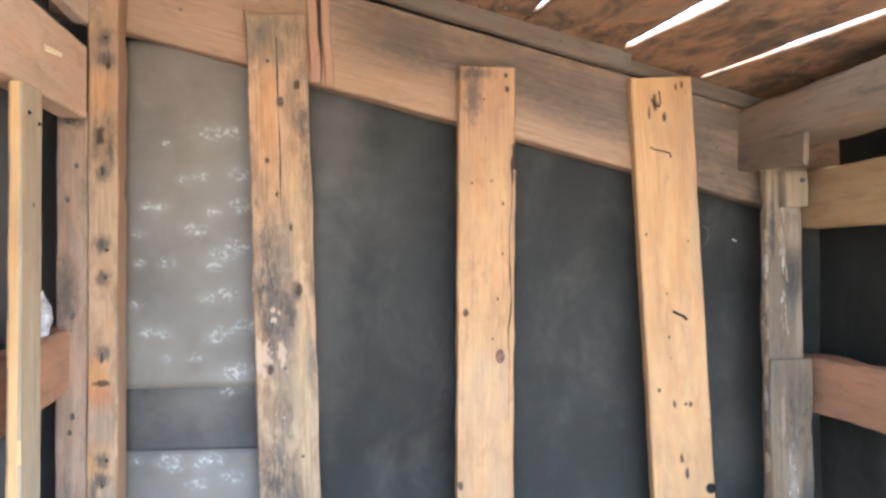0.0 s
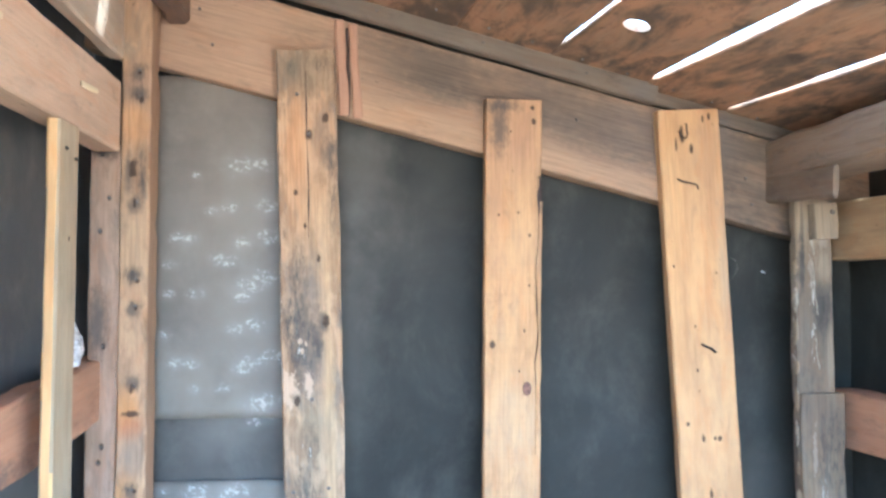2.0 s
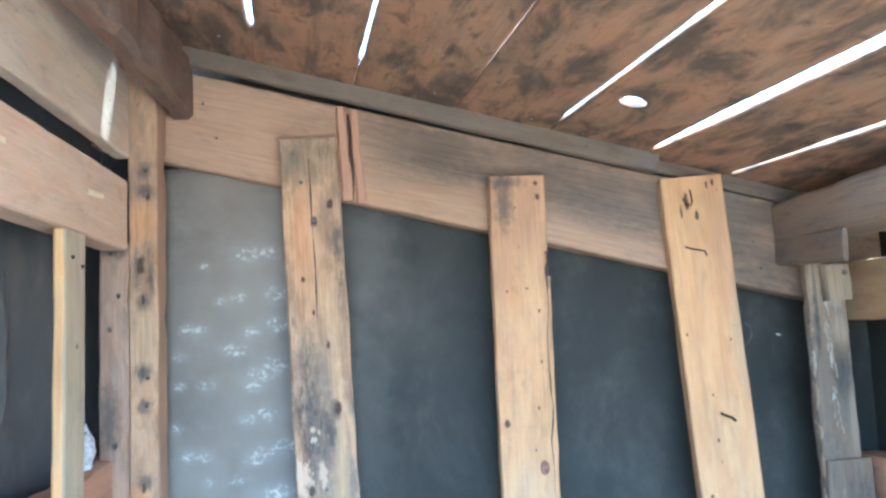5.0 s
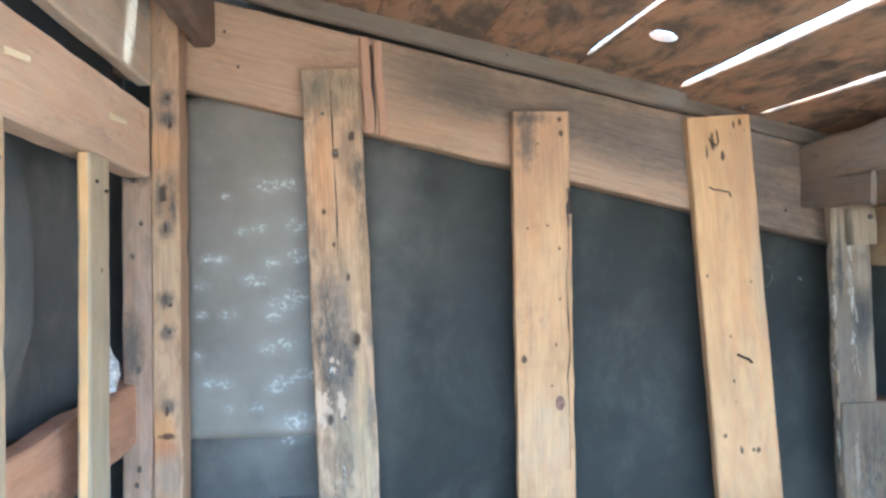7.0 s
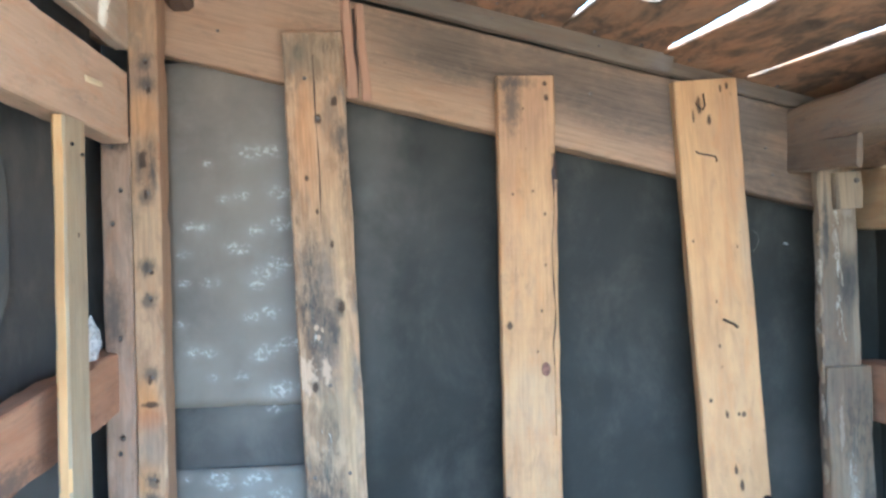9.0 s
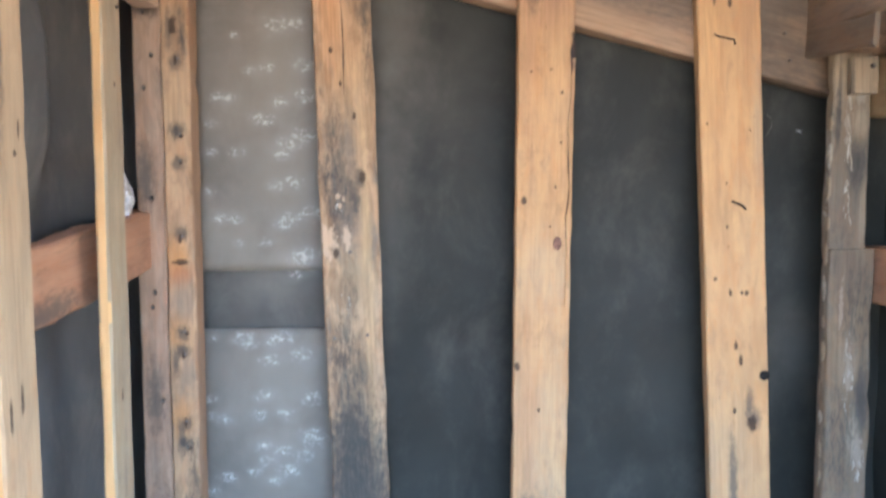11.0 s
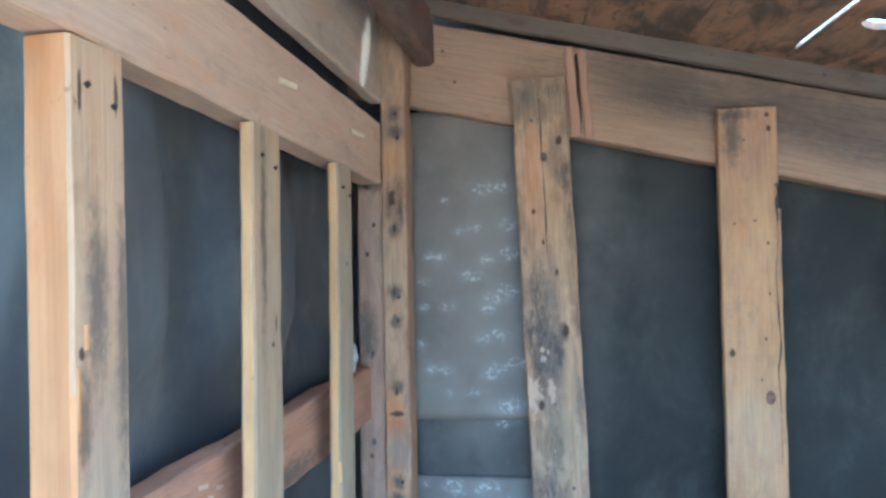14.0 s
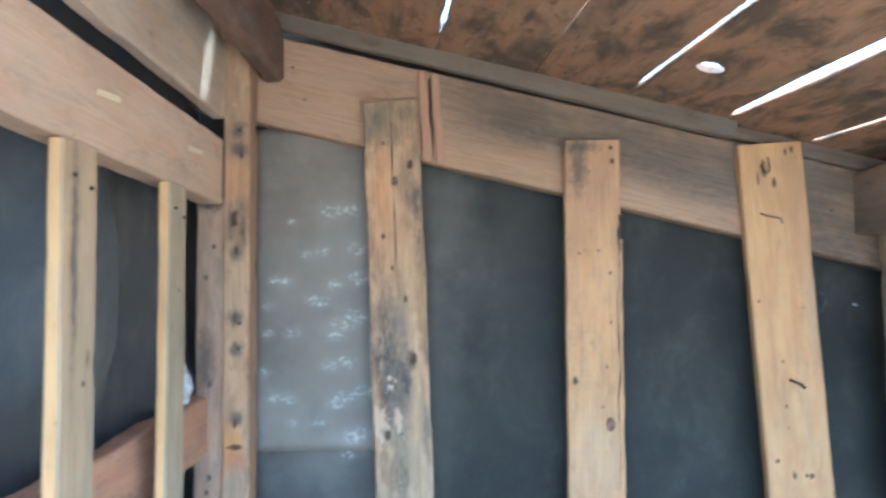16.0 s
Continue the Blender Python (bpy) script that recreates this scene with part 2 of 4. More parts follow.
LOWER_FLECKS = ((-0.489, 0.345), (-0.451, 0.342), (-0.435, 0.349), (-0.431, 0.334), (-0.395, 0.338), (-0.378, 0.346), (-0.345, 0.316), (-0.396, 0.308), (-0.416, 0.245), (-0.403, 0.252), (-0.329, 0.244), (-0.497, 0.244), (-0.496, 0.216), (-0.473, 0.211), (-0.418, 0.217), (-0.376, 0.219), (-0.33, 0.185), (-0.326, 0.172), (-0.413, 0.165), (-0.379, 0.156), (-0.345, 0.146), (-0.407, 0.141), (-0.424, 0.121), (-0.395, 0.105), (-0.369, 0.123), (-0.471, 0.111), (-0.495, 0.09))


def sized(places, big):
    """Flecks of uneven size, larger towards the board."""
    return [(x, z, big * (0.55 + 0.45 * abs(math.sin(7.1 * k))) * (1.25 if x > -0.4 else 0.85)) for k, (x, z) in enumerate(places)]


GROUND = -0.026
TARP = sheet_material("black_tarp", (0.0245, 0.0245, 0.0205), 0.6, (), 0.1, 0.28,
                      [(-0.2, 0.84, 0.05, 0.1, 0.2), (-0.21, 0.6, 0.035, 0.18, 0.15), (-0.13, 0.76, 0.08, 0.1, 0.08), (0.475, 0.33, 0.04, 0.06, 0.12)], (0.66, 0.072, GROUND))
# glare haze over this side is put into its paler base and film
SIDE_TARP = sheet_material("haze_paled_tarp", (0.08, 0.082, 0.08), 0.5, (), 0.35, 0.4)
UPPER_PANEL = sheet_material("stained_grey_sheet", (0.155, 0.132, 0.105), 0.5, sized(UPPER_FLECKS, 0.0125), 0.4, 0.3,
                             [(-0.36, 0.6, 0.11, 0.16, 0.55), (-0.34, 0.82, 0.06, 0.1, 0.35), (-0.47, 0.5, 0.06, 0.03, 0.4), (-0.35, 0.475, 0.05, 0.015, 0.6)], (-0.236, 0.05, 0.455))
LOWER_PANEL = sheet_material("spotted_grey_sheet", (0.145, 0.128, 0.105), 0.5, sized(LOWER_FLECKS, 0.013), 0.35, 0.35,
                             [(-0.36, 0.27, 0.09, 0.09, 0.5), (-0.37, 0.12, 0.1, 0.09, 0.55)], (-0.236, 0.05, GROUND))
BAND = sheet_material("dark_sheet_band", (0.06, 0.056, 0.05), 0.45, [(-0.333, 0.458, 0.011), (-0.356, 0.448, 0.01)], 0.2, 0.5,
                      [(-0.39, 0.44, 0.05, 0.04, 0.3)], (-0.236, 0.058, 0.33))
PEEL = plain("pale_bark_edge", (0.5, 0.43, 0.33), 0.8)
THREAD = plain("grey_thread", (0.22, 0.2, 0.17), 0.8)
BAGMAT = plain("white_plastic_film", (0.8, 0.8, 0.8), 0.35)
ROOFWOOD = wood("old_roof_boards", (0.4, 0.24, 0.135), (0.24, 0.14, 0.078), 14, 0.1, 0.35, rough=0.85, red=0.7)

# ---- building helpers ----


def obj(name, bm, material, parent=None, m=None, label=""):
    me = bpy.data.meshes.new(name)
    bmesh.ops.recalc_face_normals(bm, faces=bm.faces)
    bm.to_mesh(me)
    bm.free()
    me.materials.append(material)
    ob = new(name, me)
    if m is not None:
        ob.matrix_world = m
    if parent is not None:
        ob.parent = parent
        ob.matrix_parent_inverse = parent.matrix_world.inverted()
    if label:
        ob["label"] = label
    return ob


def axes(p0, along, out):
    """A frame at p0: local X along a board, local Z out of its seen face."""
    x = Vector(along).normalized()
    z = Vector(out)
    z = (z - x * z.dot(x)).normalized()
    y = z.cross(x)
    return Matrix.Translation(p0) @ Matrix((x, y, z)).transposed().to_4x4()


def board_mesh(length, width, thick, seed, rough=0.0012, chip=0.0, taper=0.0, bow=0.0, round_=0.0025, step=0.025):
    """A sawn board: X 0..length, Y across, seen face at Z 0; edges eased, faces a little uneven, chipped arrises."""
    bm = bmesh.new()
    n = max(4, int(length / step))
    c = round_
    rings = []
    for i in range(n + 1):
        x = length * i / n
        w = width * (1 + taper * i / n)
        off = bow * math.sin(math.pi * i / n)
        prof = [(-w / 2, -c), (-w / 2 + c, 0), (w / 2 - c, 0), (w / 2, -c), (w / 2, -thick + c), (w / 2 - c, -thick), (-w / 2 + c, -thick), (-w / 2, -thick + c)]
        ring = []
        for k, (y, z) in enumerate(prof):
            side = 1 if y > 0 else -1
            q = Vector((x * 14 + seed * 3.1, side * 5.0 + seed, 0.7 * (z < -thick / 2)))
            dy = rough * noise.noise(q) * 1.4 + rough * 0.6 * noise.noise(q * 3.3)
            bite = max(0.0, noise.noise(Vector((x * 30 + seed, side * 9.0 + k // 4, seed))) - 0.35) * chip * 2.2
            dz = rough * 0.7 * noise.noise(Vector((x * 9, k * 2.0, seed)))
            ring.append(bm.verts.new((x, y + off + dy - side * bite, z + dz - (bite * 0.5 if k in (1, 2) else 0))))
        rings.append(ring)
    for a, b in zip(rings, rings[1:]):
        for k in range(8):
            bm.faces.new((a[k], a[(k + 1) % 8], b[(k + 1) % 8], b[k]))
    bm.faces.new(rings[0])
    bm.faces.new(reversed(rings[-1]))
    return bm


SEED = [0]


def beam(name, p0, p1, out, width, thick, material, parent=None, label="", edge_wood=None, **kw):
    """A board from p0 to p1 (middle of its seen face), that face looking towards out; edge_wood: another wood on its two narrow sides."""
    SEED[0] += 1
    p0, p1 = Vector(p0), Vector(p1)
    bm = board_mesh((p1 - p0).length, width, thick, SEED[0] * 1.37, **kw)
    ob = obj(name, bm, material, parent, axes(p0, p1 - p0, out), label)
    if edge_wood:
        ob.data.materials.append(edge_wood)
        for f in ob.data.polygons:
            if abs(f.normal.y) > 0.75:
                f.material_index = 1
    return ob


def nail(parent, at, out, r=0.0032, proud=0.0015, name="nail", material=None):
    bm = bmesh.new()
    bmesh.ops.create_cone(bm, cap_ends=True, segments=9, radius1=r * 1.05, radius2=r * 0.8, depth=proud * 2)
    z = Vector(out).normalized()
    m = Matrix.Translation(at) @ z.to_track_quat("Z", "Y").to_matrix().to_4x4()
    return obj(name, bm, material or NAIL, parent, m)


def tube(name, pts, r, material, parent, label=""):
    """A bent round rod through pts."""
    bm = bmesh.new()
    rings = []
    for i, p in enumerate(pts):
        p = Vector(p)
        d = (Vector(pts[min(i + 1, len(pts) - 1)]) - Vector(pts[max(i - 1, 0)])).normalized()
        q = d.to_track_quat("Z", "Y").to_matrix()
        rings.append([bm.verts.new(p + q @ Vector((r * math.cos(a), r * math.sin(a), 0))) for a in [k * math.tau / 6 for k in range(6)]])
    for a, b in zip(rings, rings[1:]):
        for k in range(6):
            bm.faces.new((a[k], a[(k + 1) % 6], b[(k + 1) % 6], b[k]))
    bm.faces.new(rings[0])
    bm.faces.new(reversed(rings[-1]))
    return obj(name, bm, material, parent, None, label)


def cloth(name, origin, u, v, nu, nv, material, depth, scale, seed, thick=0.003, bulge=None):
    """A hanging sheet from origin along u and v, with folds of that depth; bulge(q) pushes it back from its face."""
    bm = bmesh.new()
    u, v = Vector(u), Vector(v)
    out = u.cross(v).normalized()
    grids = []
    for side in (0, 1):
        g = []
        for i in range(nu + 1):
            row = []
            for j in range(nv + 1):
                q = u * (i / nu) + v * (j / nv)
                s = Vector((q.x * scale + seed, q.y * scale, q.z * scale * 0.45))
                h = depth * (noise.noise(s) + 0.45 * noise.noise(s * 2.7) + 0.3 * abs(noise.noise(s * 1.6 + Vector((5, 0, q.z * 3)))))
                if bulge:
                    h += bulge(q)
                row.append(bm.verts.new(q + out * (h - side * thick)))
            g.append(row)
        grids.append(g)
    for s, g in enumerate(grids):
        for i in range(nu):
            for j in range(nv):
                f = (g[i][j], g[i + 1][j], g[i + 1][j + 1], g[i][j + 1])
                bm.faces.new(f if s == 0 else f[::-1])
    a, b = grids
    for i in range(nu):
        for j in (0, nv):
            bm.faces.new((a[i][j], a[i + 1][j], b[i + 1][j], b[i][j]))
    for j in range(nv):
        for i in (0, nu):
            bm.faces.new((a[i][j], a[i][j + 1], b[i][j + 1], b[i][j]))
    for f in bm.faces:
        f.smooth = True
    return obj(name, bm, material, None, Matrix.Translation(origin))


# ---- setting: ground, sheets ----
bm = bmesh.new()
N = 60
grid = []
for i in range(N + 1):
    row = []
    for j in range(N + 1):
        x = math.copysign(abs(i / N * 2 - 1) ** 4, i / N * 2 - 1) * 300
        y = math.copysign(abs(j / N * 2 - 1) ** 4, j / N * 2 - 1) * 300
        row.append(bm.verts.new((x, y, 0.0)))
    grid.append(row)
for i in range(N):
    for j in range(N):
        bm.faces.new((grid[i][j], grid[i + 1][j], grid[i + 1][j + 1], grid[i][j + 1]))
tagged(obj("ground", bm, EARTH, None, pose(0, 0, GROUND)), "bare dry brown earth under and around the shed", "ground", kind="structure")

north = cloth("wall_north", (0.66, 0.072, GROUND), (-1.3, 0, 0), (0, 0, 1.24), 70, 70, TARP, 0.009, 5.5, 3.0)
for v in north.data.vertices:  # cut along the slope of the roof
    v.co.z *= (1.053 - 0.258 * (0.66 + v.co.x) - GROUND) / 1.24
tagged(north, "black tarpaulin stretched behind the upright boards", "wall", kind="structure")


def smooth(a, b, v):
    f = max(0.0, min(1.0, (v - a) / (b - a)))
    return f * f * (3 - 2 * f)


def side_belly(q):
    """The side sheet bellies inwards between the studs, above the middle rail."""
    y, z = q.y + 0.07, q.z + GROUND
    across = max(smooth(a, a + 0.07, y) * (1 - smooth(b - 0.07, b, y)) for a, b in ((-1.1, -0.87), (-0.79, -0.57), (-0.53, -0.265)))
    return -0.036 * across * smooth(0.545, 0.66, z) * (1 - smooth(0.74, 0.94, z))


west = cloth("wall_west", (-0.612, 0.07, GROUND), (0, -1.42, 0), (0, 0, 1.225), 130, 70, SIDE_TARP, 0.006, 4.0, 11.0, bulge=side_belly)
tagged(west, "dark grey tarpaulin, paled for haze, bellying between the side studs", "wall", kind="structure")
east = cloth("wall_east", (0.64, -0.4, GROUND), (0, 0.48, 0), (0, 0, 0.9), 40, 60, TARP, 0.008, 4.0, 21.0)
tagged(east, "black tarpaulin hung outside the low side frame", "wall", kind="structure")

# grey stained sheet in the bay beside the corner post, with a dark band between its two halves
upper = cloth("grey_sheet", (-0.236, 0.05, 0.455), (-0.275, 0, 0), (0, 0, 0.514), 24, 40, UPPER_PANEL, 0.0025, 6.0, 31.0)
for v in upper.data.vertices:  # its top edge rises towards the post in a shallow wave
    f = -v.co.x / 0.275
    v.co.z += v.co.z / 0.514 * (0.016 * f + 0.005 * math.sin(9.0 * f + 0.6))
tagged(upper, "grey weathered sheet with white crusty flecks", "sheet", "sheets in the corner bay")
lower = cloth("grey_sheet", (-0.236, 0.05, GROUND), (-0.275, 0, 0), (0, 0, 0.386), 24, 30, LOWER_PANEL, 0.0025, 6.0, 41.0)
tagged(lower, "grey stained sheet with white spots, standing on the ground", "sheet", "sheets in the corner bay")
band = cloth("dark_sheet", (-0.236, 0.058, 0.33), (-0.275, 0, 0), (0, 0, 0.16), 24, 12, BAND, 0.002, 6.0, 51.0)
tagged(band, "dark band of sheet between two grey sheets", "sheet", "sheets in the corner bay")

# ---- back wall: bottom plate, rafter, uprights ----
M_PLATE = wood("plate_wood", (0.36, 0.26, 0.165), (0.22, 0.15, 0.09), 20, 0.15, 0.5)
plate = beam("bottom_plate", (-0.6, 0.02, -0.006), (0.62, 0.02, -0.006), (0, -1, 0), 0.04, 0.045, M_PLATE)
tagged(plate, "weathered wooden bottom plate lying on the ground", "plate")

# tints at 1.02 and 1.13 darken the low end beside the purlin
M_RAFTER = wood("rafter_wood", RAFT_L, RAFT_D, 75, 0.1, 0.4, ringed=0.12,
                tints=((0.75, 0.02, 0.36, 0.075, (0.24, 0.172, 0.118), 0.75), (0.6, 0.035, 0.2, 0.035, (0.13, 0.1, 0.074), 0.85), (0.9, 0.03, 0.22, 0.045, (0.15, 0.113, 0.082), 0.8), (1.13, 0.0, 0.12, 0.12, (0.13, 0.1, 0.072), 1.0), (1.02, 0.03, 0.1, 0.04, (0.19, 0.14, 0.095), 0.7), (0.2, 0.0, 0.22, 0.08, (0.56, 0.37, 0.235), 0.6), (0.75, 0.05, 0.3, 0.025, (0.2, 0.14, 0.095), 0.6), (0.62, -0.055, 0.3, 0.02, (0.55, 0.36, 0.21), 0.6)))


def raft_mid(x):
    return 0.9425 - 0.2505 * x


rafter = beam("rafter", (-0.62, 0.02, raft_mid(-0.62)), (0.64, 0.02, raft_mid(0.64)), (0, -1, 0), 0.146, 0.042, M_RAFTER, rough=0.001)
for xk, dz in ((-0.44, 0.03), (-0.42, -0.02), (0.15, 0.02), (0.43, 0.0), (0.44, -0.04)):
    nail(rafter, (xk, 0.0185, raft_mid(xk) + dz), (0, -1, 0), 0.0024)
tagged(rafter, "sloping brown wooden rafter nailed across the upright boards", "rafter")
M_RESIN = wood("resin_wood", (0.5, 0.295, 0.185), (0.38, 0.2, 0.12), 40, 0, 0.2)
for x, w, top, bot in ((-0.2225, 0.0145, 1.072, 0.922), (-0.2015, 0.0135, 1.066, 0.918)):
    beam("splinter", (x - 0.004, 0.014, top), (x + 0.003, 0.014, bot), (0, -1, 0), w, 0.008, M_RESIN, rafter, "raw reddish torn wood strip", rough=0.003, round_=0.002)
M_CRACK = plain("dark_resin", (0.06, 0.03, 0.02), 0.5)
beam("crack", (-0.2145, 0.0175, 1.06), (-0.212, 0.0175, 0.922), (0, -1, 0), 0.005, 0.004, M_CRACK, rafter, "dark split in the wood", rough=0.002, round_=0.001)


def upright(tx, tz, bx, width, thick, y, mat, label, category, group, bottom=GROUND, **kw):
    """A board from its top (tx, tz) down to bx at the ground, seen face at y."""
    b = beam("wall_board", (tx, y, tz), (bx, y, bottom), (0, -1, 0), width, thick, mat, **kw)
    return tagged(b, label, category, group)


def marks(top, bottom, items):
    """World (x, z, length, width) on an upright's face into its own frame: X down its length, Y across."""
    a, b = Vector((top[0], 0, top[1])), Vector((bottom[0], 0, bottom[1]))
    e = (b - a).normalized()
    f = Vector((0, -1, 0)).cross(e)
    return tuple(((Vector((x, 0, z)) - a).dot(e), (Vector((x, 0, z)) - a).dot(f), lx, w) for x, z, lx, w in items)


def toned(top, bottom, items):
    """As marks, for tints: (x, z, length, width, colour, strength)."""
    return tuple((*marks(top, bottom, (i[:4],))[0], *i[4:]) for i in items)


# board with mould, weathered
AT, AB = (-0.2785, 1.018), (-0.2455, GROUND)
M_A = wood("mouldy_board", (0.6, 0.41, 0.245), (0.42, 0.26, 0.14), 24, 0.25, 0.6, smear=0.75,
           knots=marks(AT, AB, ((-0.272, 0.889, 0.011, 0.007), (-0.247, 0.915, 0.009, 0.007), (-0.29, 0.8, 0.006, 0.004), (-0.243, 0.607, 0.013, 0.007), (-0.285, 0.487, 0.01, 0.006), (-0.276, 0.75, 0.006, 0.003), (-0.255, 0.7, 0.007, 0.004))),
           stains=marks(AT, AB, ((-0.255, 0.569, 0.02, 0.007), (-0.247, 0.605, 0.014, 0.006), (-0.262, 0.2, 0.05, 0.02), (-0.25, 0.07, 0.12, 0.05), (-0.24, 0.86, 0.02, 0.01))),
           mould=marks(AT, AB, ((-0.286, 0.66, 0.06, 0.012), (-0.276, 0.59, 0.04, 0.022), (-0.286, 0.535, 0.035, 0.012), (-0.262, 0.2, 0.12, 0.035), (-0.248, 0.06, 0.14, 0.05), (-0.256, 0.998, 0.01, 0.01), (-0.298, 0.99, 0.012, 0.006), (-0.265, 0.42, 0.03, 0.012), (-0.275, 0.33, 0.05, 0.02), (-0.3, 0.6, 0.03, 0.006), (-0.235, 0.8, 0.06, 0.006))),
           crust=marks(AT, AB, ((-0.281, 0.57, 0.02, 0.009), (-0.27, 0.41, 0.02, 0.012))),
           tints=toned(AT, AB, ((-0.29, 0.85, 0.11, 0.02, (0.68, 0.36, 0.16), 0.8), (-0.25, 0.84, 0.1, 0.02, (0.5, 0.29, 0.15), 0.75), (-0.275, 0.985, 0.035, 0.05, (0.25, 0.19, 0.12), 0.8), (-0.255, 0.73, 0.08, 0.03, (0.64, 0.42, 0.22), 0.7), (-0.27, 0.6, 0.11, 0.022, (0.15, 0.145, 0.135), 0.85), (-0.255, 0.42, 0.06, 0.04, (0.42, 0.34, 0.22), 0.7), (-0.25, 0.25, 0.1, 0.045, (0.24, 0.185, 0.12), 0.75), (-0.25, 0.08, 0.12, 0.06, (0.13, 0.11, 0.085), 0.85), (-0.235, 0.44, 0.3, 0.008, (0.64, 0.45, 0.24), 0.6))),
           patches=marks(AT, AB, ((-0.298, 0.505, 0.024, 0.013), (-0.268, 0.512, 0.016, 0.007), (-0.315, 0.64, 0.04, 0.004), (-0.282, 0.575, 0.005, 0.003), (-0.278, 0.562, 0.004, 0.003), (-0.272, 0.571, 0.006, 0.002))))
a = upright(*AT, AB[0], 0.09, 0.021, 0.0, M_A, "weathered pallet board with black mould stains and nail holes", "board", "upright boards on the back wall", chip=0.004, rough=0.0018)
beam("crack", (-0.2765, -0.0006, 0.985), (-0.27, -0.0006, 0.73), (0, -1, 0), 0.0018, 0.003, M_CRACK, a, "dark drying crack", rough=0.002, round_=0.0006)
for x, z in ((-0.263, 0.489), (-0.237, 0.357), (-0.289, 0.352), (-0.272, 0.889), (-0.29, 0.95)):
    nail(a, (x, -0.0008, z), (0, -1, 0))

# cleaner board with a long split at its edge
BT, BB = (0.0445, 0.95), (0.0375, GROUND)
M_B = wood("pale_board", PINE_L, PINE_D, 22, 0.0, 0.36, saw=0.12, ringed=0.2, smear=0.2,
           tints=toned(BT, BB, ((0.045, 0.91, 0.075, 0.05, (0.48, 0.27, 0.155), 0.75), (0.015, 0.8, 0.12, 0.012, (0.58, 0.33, 0.17), 0.6), (0.06, 0.72, 0.1, 0.02, (0.74, 0.46, 0.22), 0.5), (0.04, 0.45, 0.06, 0.045, (0.58, 0.42, 0.25), 0.6), (0.02, 0.18, 0.16, 0.025, (0.54, 0.32, 0.17), 0.6), (0.06, 0.16, 0.14, 0.025, (0.6, 0.45, 0.27), 0.5))),
           knots=marks(BT, BB, ((0.01, 0.569, 0.0075, 0.006), (0.076, 0.916, 0.006, 0.004), (0.074, 0.937, 0.005, 0.004), (0.02, 0.769, 0.003, 0.003), (0.051, 0.773, 0.003, 0.003), (0.069, 0.738, 0.004, 0.003), (0.001, 0.304, 0.009, 0.006), (0.037, 0.232, 0.005, 0.003), (0.068, 0.66, 0.003, 0.002), (0.052, 0.528, 0.003, 0.002), (0.06, 0.59, 0.004, 0.002), (0.04, 0.9, 0.003, 0.002), (0.059, 0.076, 0.008, 0.005))),
           stains=marks(BT, BB, ((0.022, 0.905, 0.035, 0.012), (0.02, 0.94, 0.01, 0.03), (0.024, 0.03, 0.05, 0.03))))
KN = plain("knot_wood", (0.26, 0.12, 0.075), 0.6)
b = upright(*BT, BB[0], 0.089, 0.021, 0.0, M_B, "clean pale pine board with knots and a split edge", "board", "upright boards on the back wall", chip=0.0025, rough=0.0012)
bm = bmesh.new()
bmesh.ops.create_cone(bm, cap_ends=True, segments=14, radius1=0.0095, radius2=0.008, depth=0.003)
obj("knot", bm, KN, b, Matrix.Translation((0.064, -0.0002, 0.501)) @ Matrix.Rotation(radians(90), 4, "X") @ Matrix.Diagonal((0.8, 1.25, 1, 1)), "reddish brown knot")
beam("split", (0.0845, -0.0007, 0.83), (0.0765, -0.0007, 0.41), (0, -1, 0), 0.002, 0.003, M_CRACK, b, "long dark split near the edge", rough=0.004, round_=0.0006)
beam("sliver", (0.0865, -0.001, 0.79), (0.0795, -0.001, 0.4), (0, -1, 0), 0.006, 0.014, M_B, b, "split-off sliver along the edge", rough=0.002, round_=0.0015)

# wide leaning board
CT, CB = (0.3265, 0.941), (0.3785, GROUND)
M_C = wood("yellow_board", (0.65, 0.395, 0.183), (0.51, 0.282, 0.118), 18, 0.0, 0.22, ringed=0.35, smear=0.12,
           tints=toned(CT, CB, ((0.3, 0.8, 0.16, 0.02, (0.76, 0.46, 0.2), 0.6), (0.36, 0.85, 0.1, 0.015, (0.6, 0.35, 0.17), 0.5), (0.385, 0.68, 0.1, 0.012, (0.5, 0.38, 0.25), 0.6), (0.35, 0.12, 0.12, 0.05, (0.5, 0.35, 0.2), 0.6))),
           knots=marks(CT, CB, ((0.315, 0.9, 0.02, 0.005), (0.35, 0.926, 0.008, 0.003), (0.331, 0.878, 0.011, 0.004), (0.306, 0.884, 0.014, 0.002), (0.36, 0.93, 0.008, 0.003), (0.32, 0.443, 0.005, 0.004), (0.345, 0.421, 0.008, 0.004), (0.372, 0.42, 0.006, 0.0045), (0.364, 0.42, 0.004, 0.003), (0.357, 0.334, 0.011, 0.004), (0.366, 0.31, 0.012, 0.004), (0.337, 0.527, 0.005, 0.003), (0.334, 0.596, 0.004, 0.002), (0.358, 0.228, 0.007, 0.004), (0.388, 0.205, 0.022, 0.009), (0.406, 0.066, 0.008, 0.006), (0.3, 0.69, 0.003, 0.002), (0.37, 0.68, 0.003, 0.002))),
           stains=marks(CT, CB, ((0.383, 0.238, 0.022, 0.006), (0.391, 0.214, 0.016, 0.01), (0.36, 0.1, 0.08, 0.006))))
c = upright(*CT, CB[0], 0.101, 0.022, 0.0, M_C, "yellow pine board leaning slightly, with knots and staples", "board", "upright boards on the back wall", chip=0.002, rough=0.001)
